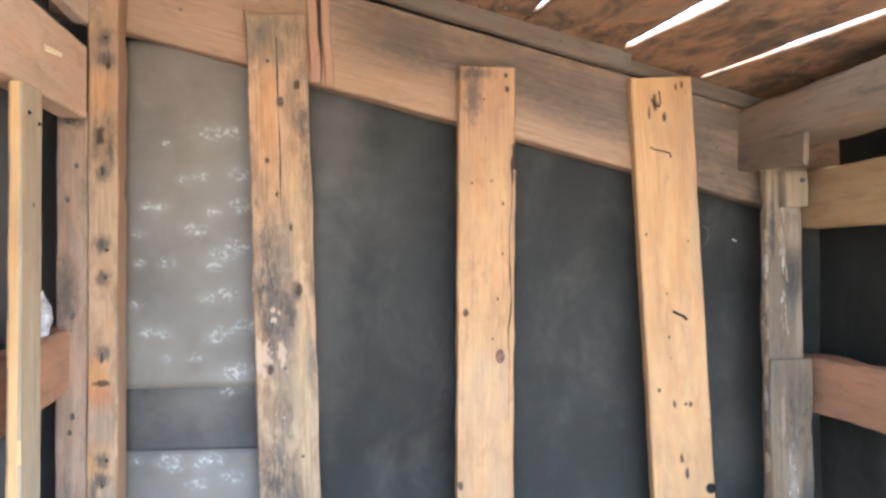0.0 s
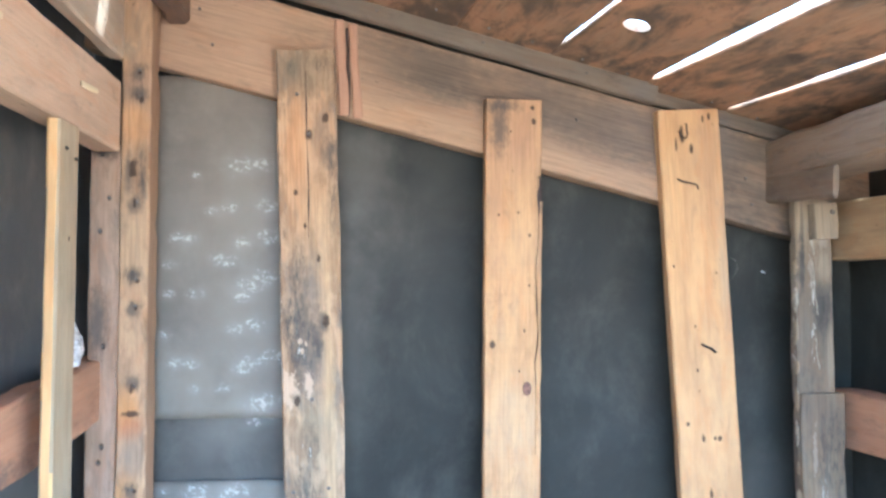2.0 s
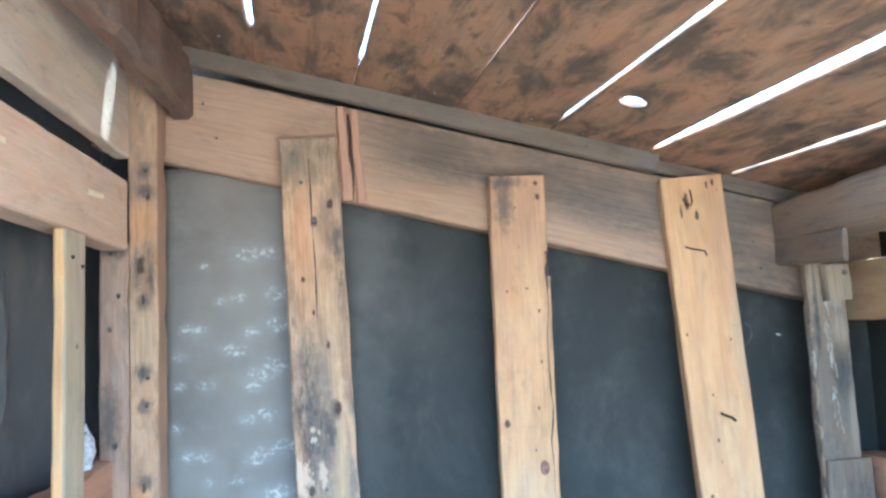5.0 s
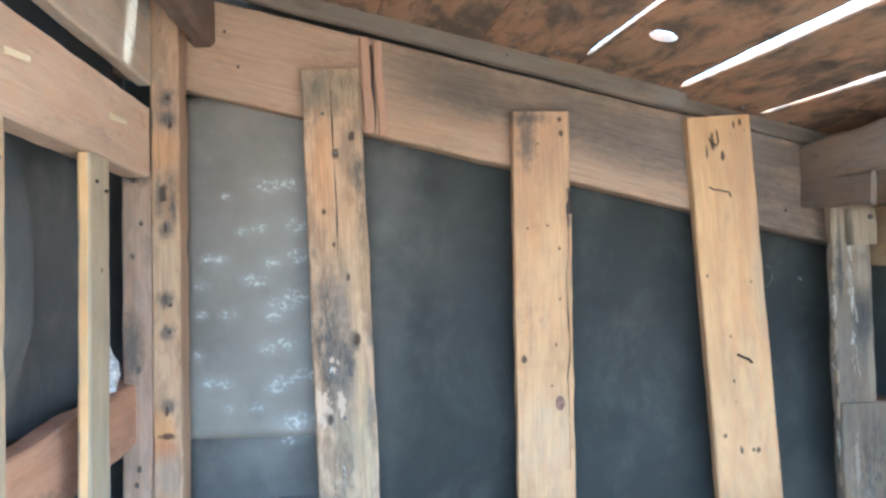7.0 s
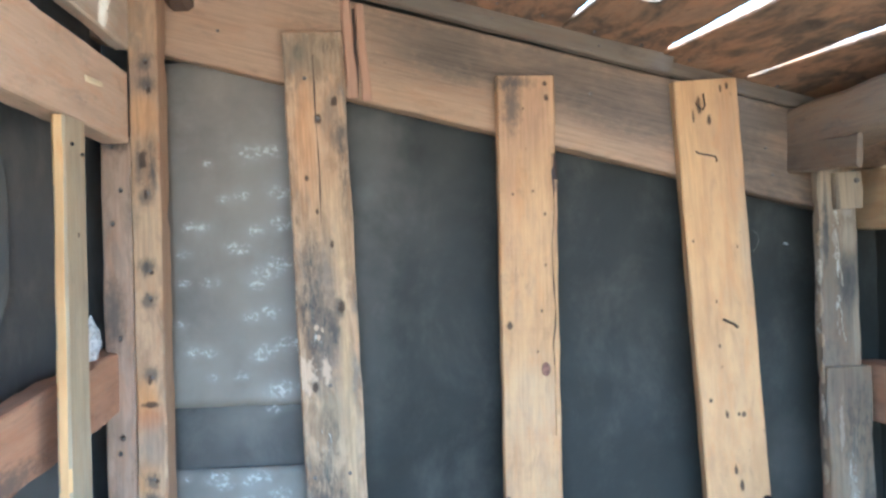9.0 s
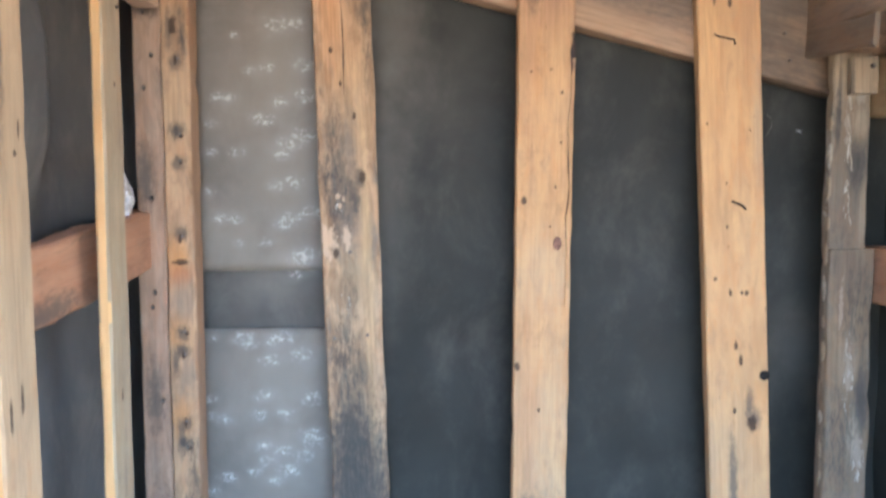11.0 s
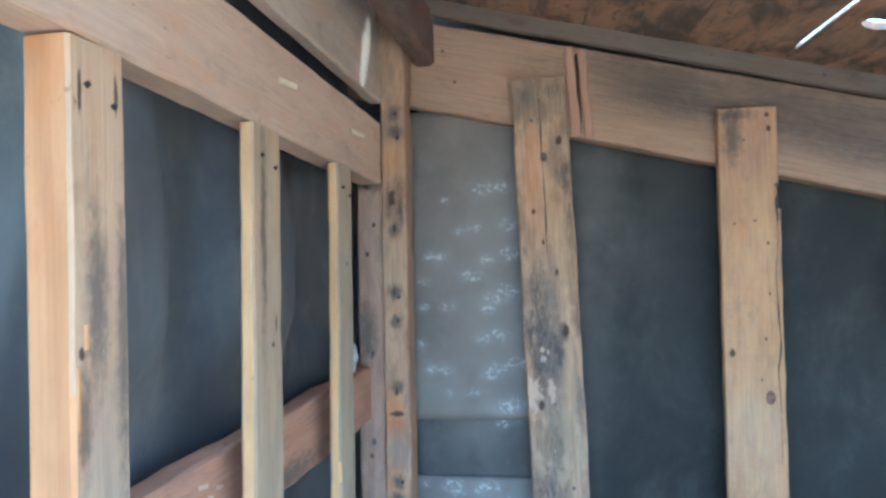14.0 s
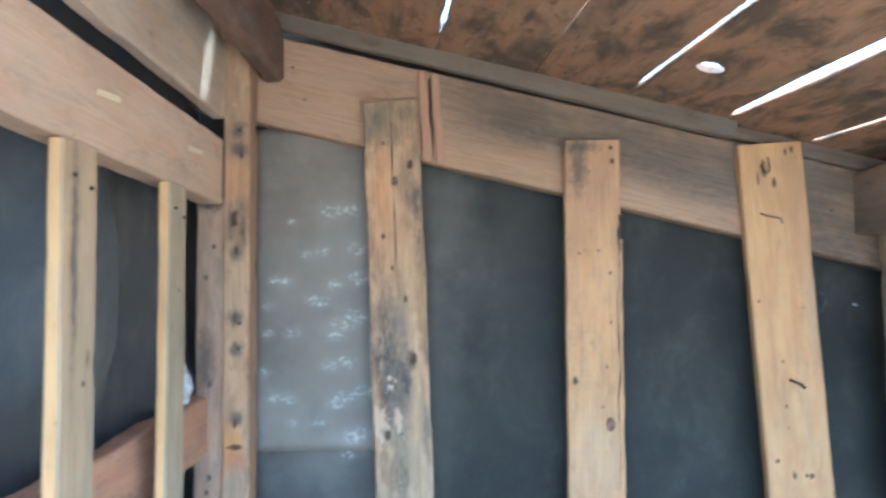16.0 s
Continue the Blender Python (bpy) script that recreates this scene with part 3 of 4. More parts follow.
tube("staple", [(0.307, -0.002, 0.829), (0.313, -0.004, 0.825), (0.325, -0.004, 0.823), (0.338, -0.004, 0.82), (0.341, -0.002, 0.813)], 0.0012, DARKNAIL, c, "rusted flat staple")
tube("bent_nail", [(0.343, -0.001, 0.568), (0.35, -0.006, 0.564), (0.358, -0.006, 0.561), (0.365, -0.004, 0.555)], 0.002, DARKNAIL, c, "dark bent nail")
tube("staple", [(0.309, -0.002, 0.905), (0.313, -0.004, 0.897), (0.321, -0.004, 0.893), (0.324, -0.003, 0.9), (0.322, -0.002, 0.918)], 0.0012, DARKNAIL, c, "small rusted loop staple")
bm = bmesh.new()
bmesh.ops.create_cone(bm, cap_ends=True, segments=12, radius1=0.0085, radius2=0.008, depth=0.003)
obj("knot_hole", bm, plain("black_hole", (0.012, 0.01, 0.009), 0.9), c, Matrix.Translation((0.4055, -0.0004, 0.285)) @ Matrix.Rotation(radians(90), 4, "X"), "dark knot hole at the edge")

# corner post and its neighbour
PT, PB = (-0.5125, 1.15), (-0.5105, GROUND)
pn = [(-0.508, z) for z in (0.967, 0.927, 0.778, 0.668, 0.63, 0.517, 0.374, 0.34, 0.237, 0.197, 0.104)]
M_P = wood("nail_stained_post", (0.58, 0.38, 0.215), (0.43, 0.26, 0.14), 24, 0.2, 0.35, smear=0.45,
           stains=marks(PT, PB, [(x - 0.003, z + 0.006 * (1 if k % 2 else -1), 0.009, 0.009) for k, (x, z) in enumerate(pn)] + [(-0.52, 0.82, 0.03, 0.005), (-0.5, 0.8, 0.02, 0.004), (-0.522, 0.33, 0.02, 0.004), (-0.517, 0.21, 0.025, 0.005)]),
           tints=toned(PT, PB, ((-0.518, 0.49, 0.028, 0.014, (0.74, 0.34, 0.09), 0.95), (-0.515, 0.46, 0.018, 0.02, (0.55, 0.22, 0.09), 0.8), (-0.515, 0.89, 0.03, 0.02, (0.68, 0.36, 0.15), 0.7), (-0.512, 0.95, 0.03, 0.02, (0.4, 0.26, 0.17), 0.8), (-0.51, 0.71, 0.05, 0.02, (0.64, 0.44, 0.25), 0.6), (-0.515, 0.37, 0.03, 0.015, (0.68, 0.33, 0.11), 0.7), (-0.51, 0.42, 0.03, 0.02, (0.45, 0.32, 0.22), 0.7), (-0.515, 0.24, 0.03, 0.015, (0.66, 0.33, 0.12), 0.7))),
           knots=marks(PT, PB, [(x + 0.004 * math.sin(k * 2.3), z - 0.003, 0.004 + 0.003 * (k % 3), 0.003 + 0.0012 * (k % 2)) for k, (x, z) in enumerate(pn)] + [(-0.511, 0.478, 0.006, 0.015), (-0.515, 0.826, 0.02, 0.007)]),
           mould=marks(PT, PB, [(x + 0.006 * math.sin(k * 1.7), z + 0.004, 0.006 + 0.006 * (k % 2), 0.012 - 0.004 * (k % 3)) for k, (x, z) in enumerate(pn)] + [(-0.505, 0.82, 0.03, 0.008), (-0.5, 0.1, 0.1, 0.01)]))
p = upright(*PT, PB[0], 0.041, 0.05, -0.05, M_P, "corner post with rows of nails and dark rust stains", "post", "corner posts", chip=0.003,
            edge_wood=wood("brown_post_side", (0.42, 0.26, 0.15), (0.29, 0.165, 0.09), 40, 0.1, 0.3))
p.name = "corner_post"
for x, z in pn:
    nail(p, (x, -0.0512, z), (0, -1, 0), 0.0022)
QT, QB = (-0.5535, 0.858), (-0.5535, GROUND)
qn = ((-0.558, 0.845), (-0.547, 0.783), (-0.559, 0.736), (-0.552, 0.573), (-0.551, 0.433), (-0.555, 0.411), (-0.544, 0.268))
M_Q = wood("grooved_grey_post", (0.5, 0.345, 0.235), (0.34, 0.215, 0.14), 60, 0.12, 0.35, smear=0.35,
           knots=marks(QT, QB, [(x, z, 0.006, 0.004) for x, z in qn]), stains=marks(QT, QB, ((-0.56, 0.605, 0.045, 0.012), (-0.555, 0.27, 0.05, 0.012), (-0.55, 0.06, 0.06, 0.02), (-0.557, 0.85, 0.012, 0.02))))
q = upright(*QT, QB[0], 0.0415, 0.045, -0.048, M_Q, "grey-brown grooved timber beside the corner post", "post", "corner posts", chip=0.002)
q.name = "side_post"
for x, z in qn:
    nail(q, (x, -0.0495, z), (0, -1, 0), 0.003)

# ---- left frame ----


def lx(y):
    return -0.526 - 0.0105 * (y + 0.06)


def side_run(name, y0, y1, z0, z1, height, thick, mat, label, group="", back=0.0, **kw):
    ob = beam(name, (lx(y0) - back, y0, z0), (lx(y1) - back, y1, z1), (1, 0.0, 0), height, thick, mat, **kw)
    return tagged(ob, label, "beam", group)


M_LB = wood("left_rail_wood", (0.68, 0.48, 0.325), (0.53, 0.355, 0.225), 50, 0.1, 0.2, ringed=0.08)
lb = side_run("top_rail", -1.35, -0.075, 0.893, 0.8945, 0.1, 0.036, M_LB, "smooth brown wooden top rail over the side uprights", "side rails")
for y, z, tilt in ((-0.5, 0.899, 0.1), (-0.233, 0.897, 0.05)):
    beam("wood_chip", (lx(y) + 0.004, y - 0.012, z + 0.001), (lx(y) + 0.014, y + 0.014, z - 0.001), (1, -0.6, 0.2), 0.007, 0.002, wood("pale_chip", (0.8, 0.66, 0.42), (0.62, 0.47, 0.26), 20, 0, 0), lb, "pale torn wood chip", round_=0.0008, step=0.006)
M_UP = wood("upper_left_board", (0.62, 0.49, 0.355), (0.46, 0.345, 0.235), 30, 0.15, 0.25)
ub = side_run("fascia_board", -1.35, -0.056, 1.078, 1.078, 0.196, 0.02, M_UP, "broad grey-brown board under the roof edge", "side rails", back=0.003)
M_RAIL = wood("red_rail", (0.52, 0.285, 0.165), (0.37, 0.185, 0.1), 30, 0.05, 0.35, stains=((0.95, -0.03, 0.08, 0.015),))
lr = beam("middle_rail", (-0.556, -1.35, 0.4255), (-0.556, 0.0, 0.514), (1, 0, 0), 0.088, 0.03, M_RAIL, chip=0.004, rough=0.003)
tagged(lr, "rough reddish brown middle rail behind the uprights", "rail", "side rails")
for y, z, L in ((-0.62, 0.497, 0.02), (-0.585, 0.49, 0.014), (-0.6, 0.484, 0.01)):
    beam("wood_chip", (-0.5545, y, z), (-0.5545, y + L, z - 0.002), (1, 0, 0), 0.004, 0.002, M_LB, lr, round_=0.0006, step=0.006)


def left_stud(y, w, depth, top, mat, label, lean=0.0, **kw):
    s = beam("side_stud", (-0.518, y, top), (-0.517, y + lean, GROUND), (1, 0, 0), w, depth, mat, **kw)
    for dy, dz in ((-0.2 * w, 0.03), (0.28 * w, 0.038)):
        nail(s, (-0.5165, y + dy, top - dz), (1, 0, 0.5), 0.0022, material=DARKNAIL)
    return tagged(s, label, "stud", "uprights of the side frame")


L1T = 0.842
# light from the open front is put into this brighter wood of stud sides
LIT_SIDE = wood("lit_stud_side", (0.78, 0.5, 0.22), (0.64, 0.36, 0.14), 30, 0.0, 0.1, ringed=0.3)
# orange wood for the near stud's narrow sides and its torn fibres
ORANGE = wood("orange_stud_wood", (0.66, 0.345, 0.14), (0.5, 0.23, 0.082), 22, 0.0, 0.12, ringed=0.45)
M1 = wood("new_pine_stud", (0.62, 0.42, 0.24), (0.47, 0.29, 0.155), 16, 0.1, 0.22,
          knots=((0.03, 0.02, 0.02, 0.003), (0.035, -0.02, 0.02, 0.003), (0.345, 0.02, 0.012, 0.004), (0.205, -0.022, 0.006, 0.004)),
          stains=((0.2, 0.024, 0.08, 0.007), (0.17, -0.005, 0.05, 0.01), (0.25, -0.02, 0.03, 0.006)),
          tints=((0.25, -0.024, 0.03, 0.004, (0.72, 0.3, 0.08), 0.95), (0.4, 0.0, 0.15, 0.04, (0.42, 0.36, 0.27), 0.5)))
left_stud(-0.826, 0.062, 0.034, L1T, M1, "pale pine stud with an orange front side and a torn spot", 0.03, edge_wood=ORANGE)
M2 = wood("grey_edged_stud", (0.56, 0.4, 0.235), (0.41, 0.275, 0.15), 22, 0.15, 0.3, knots=((0.44, 0.003, 0.02, 0.004), (0.448, -0.018, 0.02, 0.004), (0.22, 0.01, 0.004, 0.004), (0.2, 0.02, 0.012, 0.003)),
          stains=((0.1, -0.01, 0.09, 0.006),), tints=((0.3, 0.0, 0.2, 0.04, (0.45, 0.35, 0.22), 0.5),))
for y, z, tall in ((-0.857, 0.628, 0.04), (-0.849, 0.655, 0.016)):
    beam("torn_fibre", (-0.5168, y + 0.012, z), (-0.5168, y + 0.013, z - tall), (1, 0, 0), 0.0035, 0.002, ORANGE, bpy.data.objects["side_stud"], "raw orange torn fibre", rough=0.001, round_=0.0006, step=0.01)
left_stud(-0.5445, 0.069, 0.0155, L1T, M2, "narrow greyed stud under the rail, front side coloured as lit", 0.008, chip=0.004, edge_wood=LIT_SIDE)
M3 = wood("thin_grey_stud", (0.5, 0.39, 0.245), (0.36, 0.265, 0.16), 22, 0.2, 0.25, knots=((0.5, 0.0, 0.012, 0.003), (0.13, 0.005, 0.004, 0.003)), tints=((0.3, 0.0, 0.3, 0.04, (0.43, 0.35, 0.23), 0.5),))
left_stud(-0.2875, 0.061, 0.0145, L1T, M3, "thin greyish stud, front side coloured as lit yellow", -0.004, chip=0.003, edge_wood=LIT_SIDE)

# crumpled film caught beside the post
bm = bmesh.new()
bmesh.ops.create_icosphere(bm, subdivisions=4, radius=1)
for v in bm.verts:
    k = 1 + 0.35 * noise.noise(v.co * 2.2) + 0.22 * abs(noise.noise(v.co * 5.0)) + 0.1 * noise.noise(v.co * 11)
    v.co = Vector((v.co.x * 0.016 * k, v.co.y * 0.03 * k, v.co.z * 0.042 * k))
tagged(obj("plastic_bag", bm, BAGMAT, None, pose(-0.582, -0.098, 0.563, 8, 0, 5)), "crumpled scrap of white plastic film behind the stud", "plastic bag")

# ---- roof ----
SL = 0.258
RO = Vector((0, 0, 1.048))
RU = Vector((0.108, -1.0, -0.108 * SL)).normalized()
RN = Vector((-SL, 0, -1)).normalized()
RV = RN.cross(RU)
if RV.x < 0:
    RV = -RV


def roof_v(x):
    return (Vector((x, 0, 1.048 - SL * x)) - RO).dot(RV)


BACK, FRONT = -0.11, 1.32
GAPS = (  # x at the back, and how wide the gap is at five places from back to front
    (-0.66, (0.0, 0.0, 0.0, 0.0, 0.0)),
    (-0.5355, (0.0005, 0.0005, 0.0005, 0.0005, 0.0005)),
    (-0.3555, (0.008, 0.010, 0.008, 0.006, 0.005)),
    (-0.2045, (0.003, 0.0035, 0.0035, 0.003, 0.003)),
    (-0.0475, (0.0004, 0.0004, 0.0007, 0.0006, 0.0006)),
    (0.1005, (0.0035, 0.005, 0.006, 0.005, 0.003)),
    (0.259, (0.005, 0.011, 0.017, 0.017, 0.012)),
    (0.4015, (0.004, 0.008, 0.011, 0.011, 0.008)),
    (0.57, (0.001, 0.001, 0.001, 0.001, 0.001)),
    (0.71, (0.0, 0.0, 0.0, 0.0, 0.0)),
)


GAP_FROM = {-0.3555: 0.112, -0.2045: 0.098, -0.0475: 0.15, 0.1005: 0.066, 0.259: 0.046, 0.4015: 0.044}  # where each gap opens


def gap_at(g, l):
    f = max(0.0, min(3.999, (l - 0.0) / 0.7 * 4)) if l > 0 else 0.0
    i = int(f)
    w = g[1][i] + (g[1][i + 1] - g[1][i]) * (f - i)
    if g[0] == -0.5355 and 0.06 < l < 0.105:  # notch added to let a sun patch fall on the fascia
        w = 0.005
    if l < GAP_FROM.get(g[0], -1):
        w = 0.0
    return roof_v(g[0]), w


roof = new("roof")
roof.matrix_world = Matrix.Translation(RO)
tagged(roof, "roof of old reddish boards with open gaps, seen from below", "roof", kind="structure")
RM = Matrix((RU, RV, RU.cross(RV))).transposed().to_4x4()
UPZ = 1 if RU.cross(RV).z > 0 else -1
PLANK = 0.01
HOLE = ((Vector((0.171, -0.203, 1.048 - SL * 0.171)) - RO).dot(RU), (Vector((0.171, -0.203, 1.048 - SL * 0.171)) - RO).dot(RV), 0.0185)


def plank(i):
    ga, gb = GAPS[i], GAPS[i + 1]
    va, vb = roof_v(ga[0]), roof_v(gb[0])
    mid = (va + vb) / 2
    bm = bmesh.new()
    holed = va < HOLE[1] < vb
    n = 92
    ls = [BACK + (FRONT - BACK) * k / n for k in range(n + 1)]
    lift = 0.002 * noise.noise(Vector((i * 3.3, 0, 0)))
    if holed:
        ls = sorted([l for l in ls if abs(l - HOLE[0]) > 0.032] + [HOLE[0] - 0.028, HOLE[0] + 0.028])

    def edge(l, side):
        g = ga if side < 0 else gb
        v, w = gap_at(g, l)
        wob = 0.0022 * noise.noise(Vector((l * 9, i + side * 0.5, 2.0))) + 0.0008 * noise.noise(Vector((l * 40, i + side, 5.0)))
        return v - side * w / 2 - mid - side * max(0.0, wob) * (1 if w > 0.002 else 0.3)

    def z(l, v, top):
        return UPZ * (top * PLANK + lift + 0.0016 * noise.noise(Vector((l * 3, v * 8 + i, i))))

    def ring(l):
        a, b = edge(l, -1), edge(l, 1)
        e = 0.0025
        out = []
        for v, top, dz in ((a, 0, e), (a + e, 0, 0), ((a + b) / 2, 0, 0), (b - e, 0, 0), (b, 0, e), (b, 1, -e), (b - e, 1, 0), (a + e, 1, 0), (a, 1, -e)):
            out.append(bm.verts.new((l, v, z(l, v, top) + UPZ * dz)))
        return out

    rings = [ring(l) for l in ls]
    for l0, a, b in zip(ls, rings, rings[1:]):
        if holed and abs(l0 - (HOLE[0] - 0.028)) < 1e-6:
            hv = HOLE[1] - mid
            circ = []
            for top in (0, 1):
                c = [bm.verts.new((HOLE[0] + HOLE[2] * math.cos(t), hv + HOLE[2] * math.sin(t), z(HOLE[0], hv, top))) for t in [math.tau * k / 24 for k in range(24)]]
                circ.append(c)
            for k in range(24):
                bm.faces.new((circ[0][k], circ[0][(k + 1) % 24], circ[1][(k + 1) % 24], circ[1][k]))
            for j in (0, 3, 4, 5, 7, 8):
                bm.faces.new((a[j], a[(j + 1) % 9], b[(j + 1) % 9], b[j]))
            for c, lo, hi in ((circ[0], [a[1], a[2], a[3]], [b[1], b[2], b[3]]), (circ[1], [a[7], a[6]], [b[7], b[6]])):
                loop = lo + hi[::-1]
                el = [bm.edges.get((loop[k], loop[(k + 1) % len(loop)])) or bm.edges.new((loop[k], loop[(k + 1) % len(loop)])) for k in range(len(loop))]
                el += [bm.edges.get((c[k], c[(k + 1) % 24])) for k in range(24)]
                bmesh.ops.triangle_fill(bm, use_beauty=True, edges=el)
            continue
        for j in range(9):
            bm.faces.new((a[j], a[(j + 1) % 9], b[(j + 1) % 9], b[j]))
    bm.faces.new(rings[0])
    bm.faces.new(rings[-1][::-1])
    return obj("roof_plank", bm, ROOFWOOD, roof, Matrix.Translation(RO + RV * mid) @ RM)


for i in range(len(GAPS) - 1):
    pk = plank(i)
    va, vb = roof_v(GAPS[i][0]), roof_v(GAPS[i + 1][0])
    for f, l in ((0.28, 0.022), (0.74, 0.026)):
        at = RO + RV * (va + (vb - va) * f) + RU * (l + 0.02)
        nail(pk, at + RN * 0.0012, RN, 0.0026)

M_BAT = wood("roof_batten", (0.2, 0.155, 0.11), (0.125, 0.092, 0.064), 30, 0.2, 0.5)
bt = beam("roof_batten", (-0.62, -0.004, 1.199), (0.274, -0.004, 0.964), (0, -1, 0), 0.032, 0.02, M_BAT, rough=0.0015)
for k in range(5):
    xk = -0.5 + 0.165 * k
    nail(bt, (xk, -0.0055, 1.0363 - 0.2634 * xk), (0, -1, 0), 0.002)
b2 = beam("roof_batten", (0.274, 0.0235, 1.04 - SL * 0.274), (0.6, 0.0235, 1.037 - SL * 0.6), (0, -1, 0), 0.028, 0.02, M_BAT, rough=0.0012)
tagged(b2, "dark batten set back above the low end of the rafter", "batten", "battens")
tagged(bt, "grey-brown batten under the roof boards above the rafter", "batten", "battens")

M_PUR = wood("dark_purlin", (0.2, 0.12, 0.075), (0.1, 0.06, 0.04), 20, 0.3, 0.6)
pu = beam("purlin", (-0.4715, 0.018, 1.056), (-0.4715, -1.35, 1.056), (0, 0, -1), 0.033, 0.1, M_PUR, rough=0.006, round_=0.008, chip=0.004)
tagged(pu, "rough dark purlin running under the high roof edge", "purlin", "purlins")
M_RB = wood("right_purlin", (0.3, 0.22, 0.145), (0.19, 0.13, 0.085), 24, 0.3, 0.55, ringed=0.08)
rb = beam("purlin", (0.465, 0.018, 0.862), (0.465, -1.35, 0.862), (-1, 0, 0), 0.068, 0.1, M_RB, rough=0.003, round_=0.006)
tagged(rb, "grey-brown purlin carrying the low roof edge", "purlin", "purlins")
rk = beam("bearer_block", (0.4642, 0.018, 0.818), (0.4642, -0.17, 0.806), (-1, 0, 0), 0.048, 0.008, wood("dark_bearer", (0.21, 0.155, 0.105), (0.13, 0.095, 0.065), 24, 0.2, 0.5), rough=0.002, round_=0.004)
tagged(rk, "short grey-brown block fixed under the purlin end", "block")

# ---- right side: old post and rails ----
RT, RB_ = (0.5165, 0.796), (0.519, GROUND)
M_R = wood("peeling_grey_post", (0.265, 0.205, 0.14), (0.17, 0.128, 0.088), 20, 0.2, 0.4, smear=0.4,
           tints=toned(RT, RB_, ((0.51, 0.765, 0.045, 0.04, (0.42, 0.315, 0.2), 0.95), (0.493, 0.71, 0.04, 0.01, (0.42, 0.32, 0.21), 0.9), (0.497, 0.74, 0.05, 0.004, (0.2, 0.155, 0.11), 0.8), (0.495, 0.62, 0.09, 0.015, (0.2, 0.16, 0.12), 0.85), (0.53, 0.6, 0.06, 0.015, (0.17, 0.14, 0.11), 0.85), (0.532, 0.69, 0.02, 0.012, (0.46, 0.37, 0.26), 0.85), (0.54, 0.55, 0.05, 0.006, (0.42, 0.33, 0.22), 0.7), (0.488, 0.66, 0.012, 0.004, (0.5, 0.42, 0.32), 0.8))),
           stains=marks(RT, RB_, ((0.528, 0.625, 0.03, 0.013), (0.495, 0.69, 0.04, 0.005))),
           mould=marks(RT, RB_, ((0.529, 0.62, 0.03, 0.012), (0.497, 0.7, 0.035, 0.004), (0.505, 0.35, 0.15, 0.03))),
           crust=marks(RT, RB_, ((0.512, 0.64, 0.09, 0.005), (0.484, 0.6, 0.1, 0.004))),
           patches=marks(RT, RB_, ((0.51, 0.69, 0.022, 0.003), (0.484, 0.62, 0.05, 0.002), (0.53, 0.73, 0.012, 0.008))))
r = upright(*RT, RB_[0], 0.060, 0.022, -0.03, M_R, "old weathered grey post with peeling bark-like surface", "post", "corner posts", chip=0.006, rough=0.0014, step=0.007)
r.name = "old_post"
for x0, z0, z1 in ((0.5115, 0.705, 0.615), (0.513, 0.6, 0.53), (0.507, 0.75, 0.71)):
    wiggle = [(x0 + 0.0035 * noise.noise(Vector((z0 * 9 + k * 0.55, x0, 1.0))) + 0.0006 * k, -0.0305, z0 + (z1 - z0) * k / 14) for k in range(15)]
    tube("bark_edge", wiggle, 0.0011, PEEL, r, "pale peeling edge of the bark")
for k in range(13):
    z = 0.69 - 0.052 * k
    x = 0.4868 + 0.0003 * k
    bm = bmesh.new()
    bmesh.ops.create_icosphere(bm, subdivisions=2, radius=1)
    for v in bm.verts:
        n = 1 + 0.5 * noise.noise(v.co * 1.9 + Vector((k, 0, 0)))
        v.co = Vector((v.co.x * 0.0035 * n, v.co.y * 0.007, v.co.z * (0.012 + 0.009 * abs(math.sin(k * 2.1))) * n))
    obj("bark_flake", bm, PEEL if k % 4 == 1 else M_R, r, Matrix.Translation((x, -0.024, z)), "loose bark flake at the edge" if k % 4 == 1 else "")
blk = beam("nailed_block", (0.5265, -0.046, 0.788), (0.528, -0.046, 0.733), (0, -1, 0), 0.042, 0.0155, M_R, r, "small weathered block nailed to the post", rough=0.002, step=0.012)
nail(r, (0.538, -0.0475, 0.775), (0, -1, 0), 0.004)
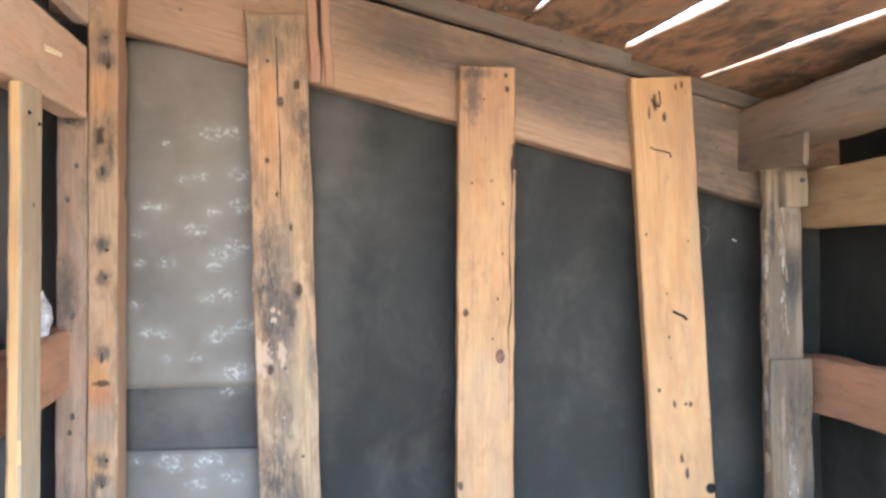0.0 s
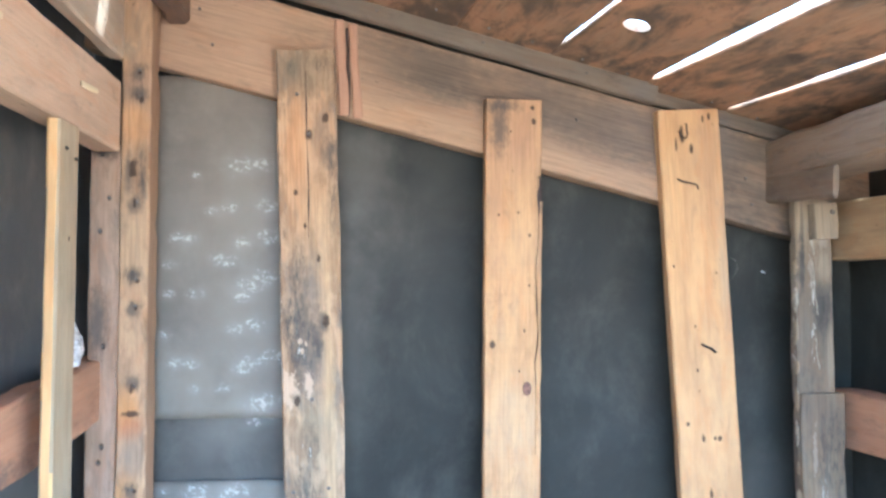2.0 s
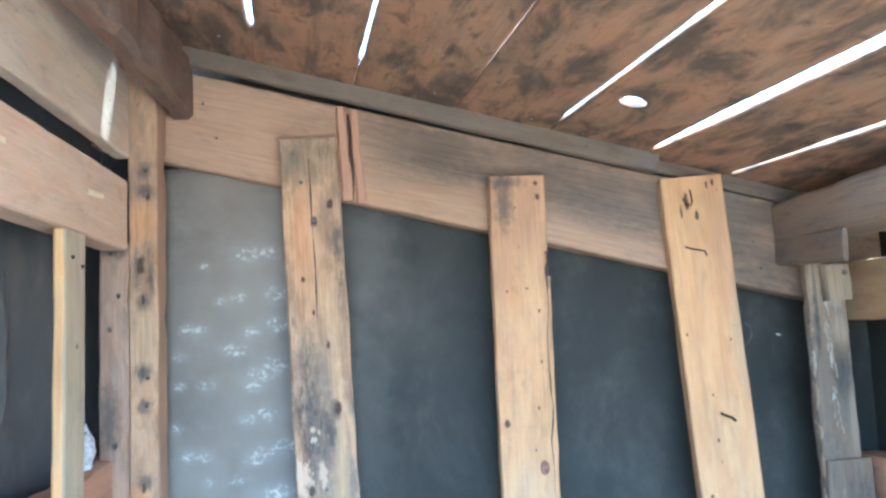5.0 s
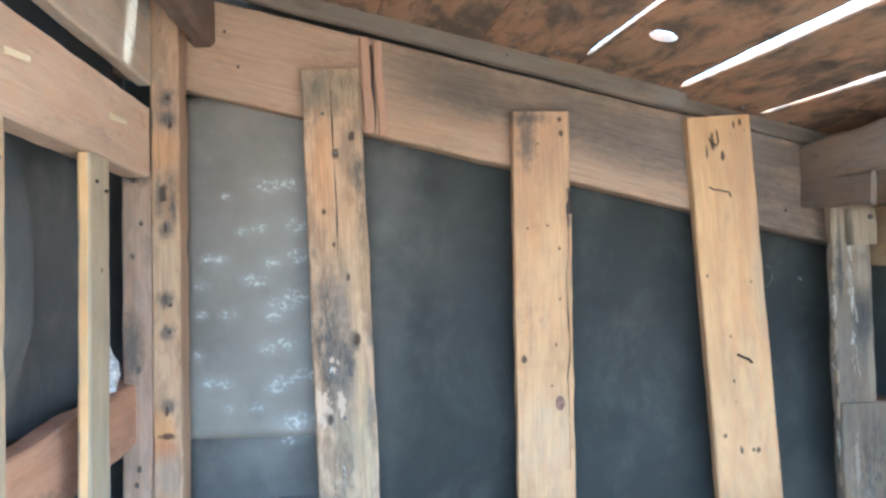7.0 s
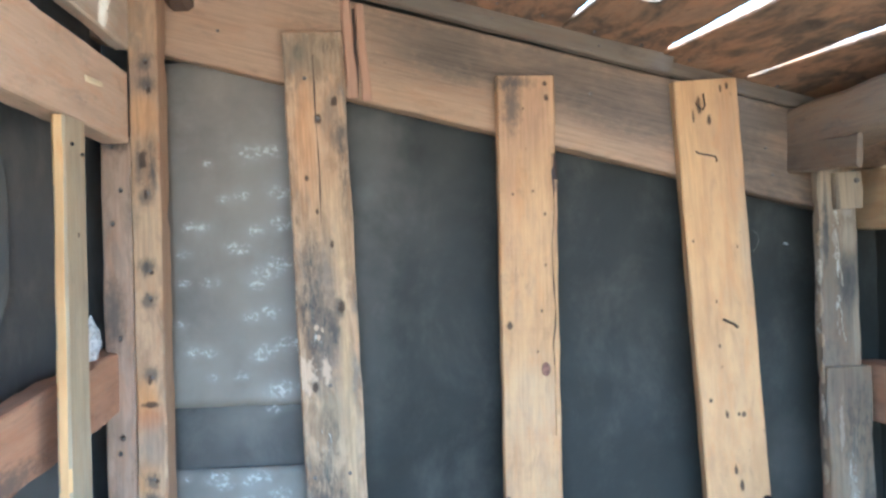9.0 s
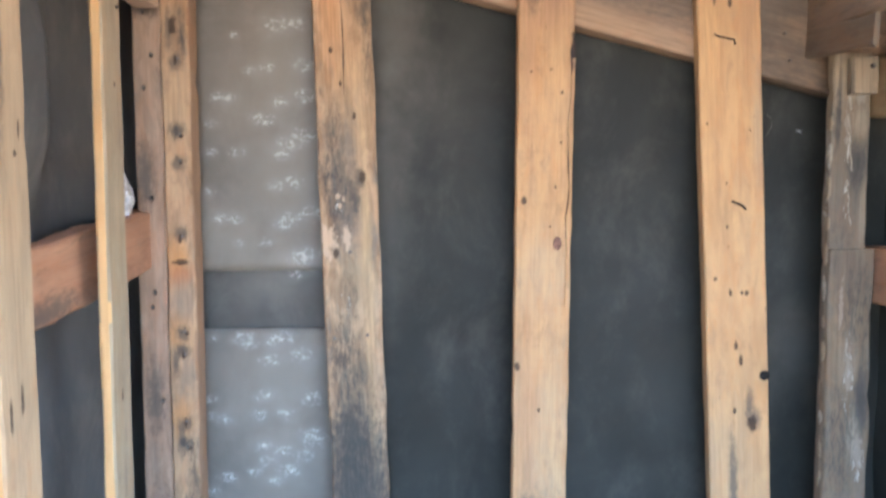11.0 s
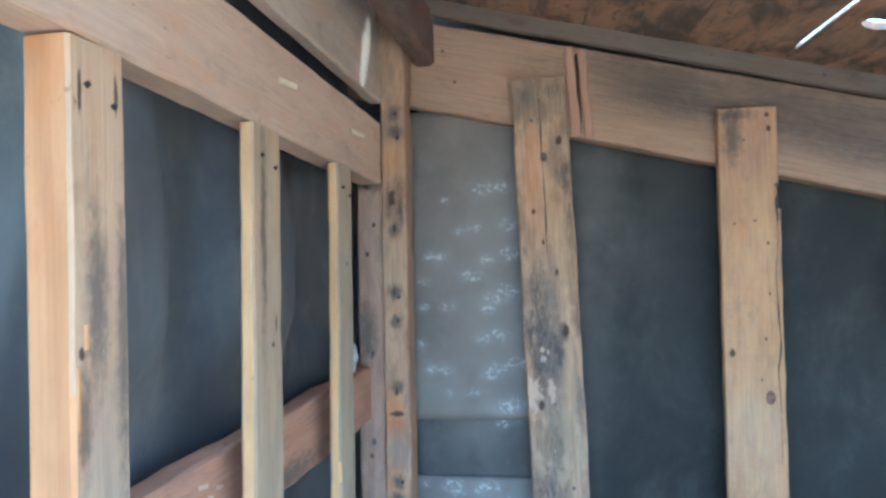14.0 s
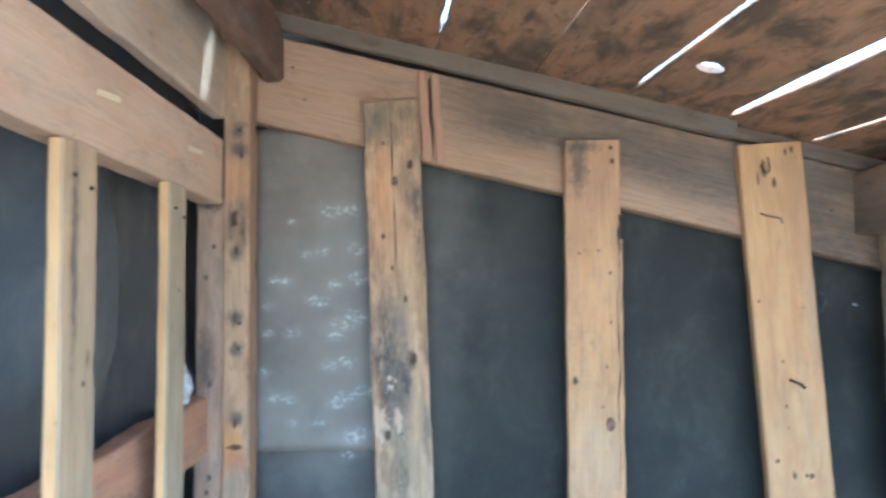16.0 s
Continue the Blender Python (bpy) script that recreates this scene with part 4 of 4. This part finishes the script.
low = beam("sister_board", (0.5215, -0.038, 0.493), (0.5255, -0.038, GROUND), (0, -1, 0), 0.072, 0.0175, wood("grey_rotten_board", (0.26, 0.195, 0.125), (0.155, 0.115, 0.075), 20, 0.15, 0.5, smear=0.5, tints=((0.04, 0.0, 0.05, 0.05, (0.17, 0.135, 0.1), 0.8), (0.13, -0.01, 0.08, 0.006, (0.4, 0.32, 0.22), 0.8), (0.17, 0.005, 0.05, 0.01, (0.42, 0.35, 0.26), 0.85), (0.23, 0.024, 0.06, 0.01, (0.07, 0.065, 0.06), 0.9), (0.3, 0.012, 0.04, 0.012, (0.44, 0.38, 0.29), 0.85)), patches=((0.2, 0.0, 0.03, 0.005), (0.09, -0.015, 0.04, 0.003), (0.33, 0.02, 0.025, 0.008)), stains=((0.24, 0.025, 0.05, 0.01),), mould=((0.1, 0.01, 0.06, 0.03), (0.3, -0.01, 0.09, 0.03)), crust=((0.2, 0.0, 0.06, 0.008), (0.34, 0.02, 0.03, 0.01))), r, "grey rotten board fixed over the lower post", chip=0.006, rough=0.003)
M_RR = wood("right_rail_yellow", (0.5, 0.34, 0.175), (0.34, 0.2, 0.095), 26, 0.1, 0.2)
ur = beam("side_rail", (0.57, 0.02, 0.7485), (0.57, -1.35, 0.742), (-1, 0, 0), 0.092, 0.035, M_RR, rough=0.002)
tagged(ur, "yellow-brown upper rail on the low side", "rail", "side rails")
lo = beam("side_rail", (0.57, 0.02, 0.4505), (0.57, -1.35, 0.452), (-1, 0, 0), 0.09, 0.035, M_RAIL, rough=0.003)
tagged(lo, "reddish brown lower rail on the low side", "rail", "side rails")

th = tube("thread", [(0.395, 0.002, 0.705), (0.402, 0.0, 0.7), (0.405, 0.001, 0.688), (0.401, 0.002, 0.677), (0.396, 0.004, 0.671)], 0.0004, THREAD, None)
tagged(th, "thin grey thread hanging at a board edge", "thread")
# torn corner of tarp thread and a scrap on the back sheet
bm = bmesh.new()
bmesh.ops.create_icosphere(bm, subdivisions=2, radius=1)
for v in bm.verts:
    k = 1 + 0.4 * noise.noise(v.co * 3)
    v.co = Vector((v.co.x * 0.0042 * k, v.co.y * 0.002 * k, v.co.z * 0.0017 * k))
tagged(obj("paint_fleck", bm, BAGMAT, None, pose(0.483, 0.069, 0.683, 0, 20, 0)), "small white fleck stuck on the black tarpaulin", "fleck")
tagged(copy_thing(bpy.data.objects["paint_fleck"], pose(0.534, 0.066, 0.106, 0, 10, 0)), "white scrap caught low on the black tarpaulin", "fleck")
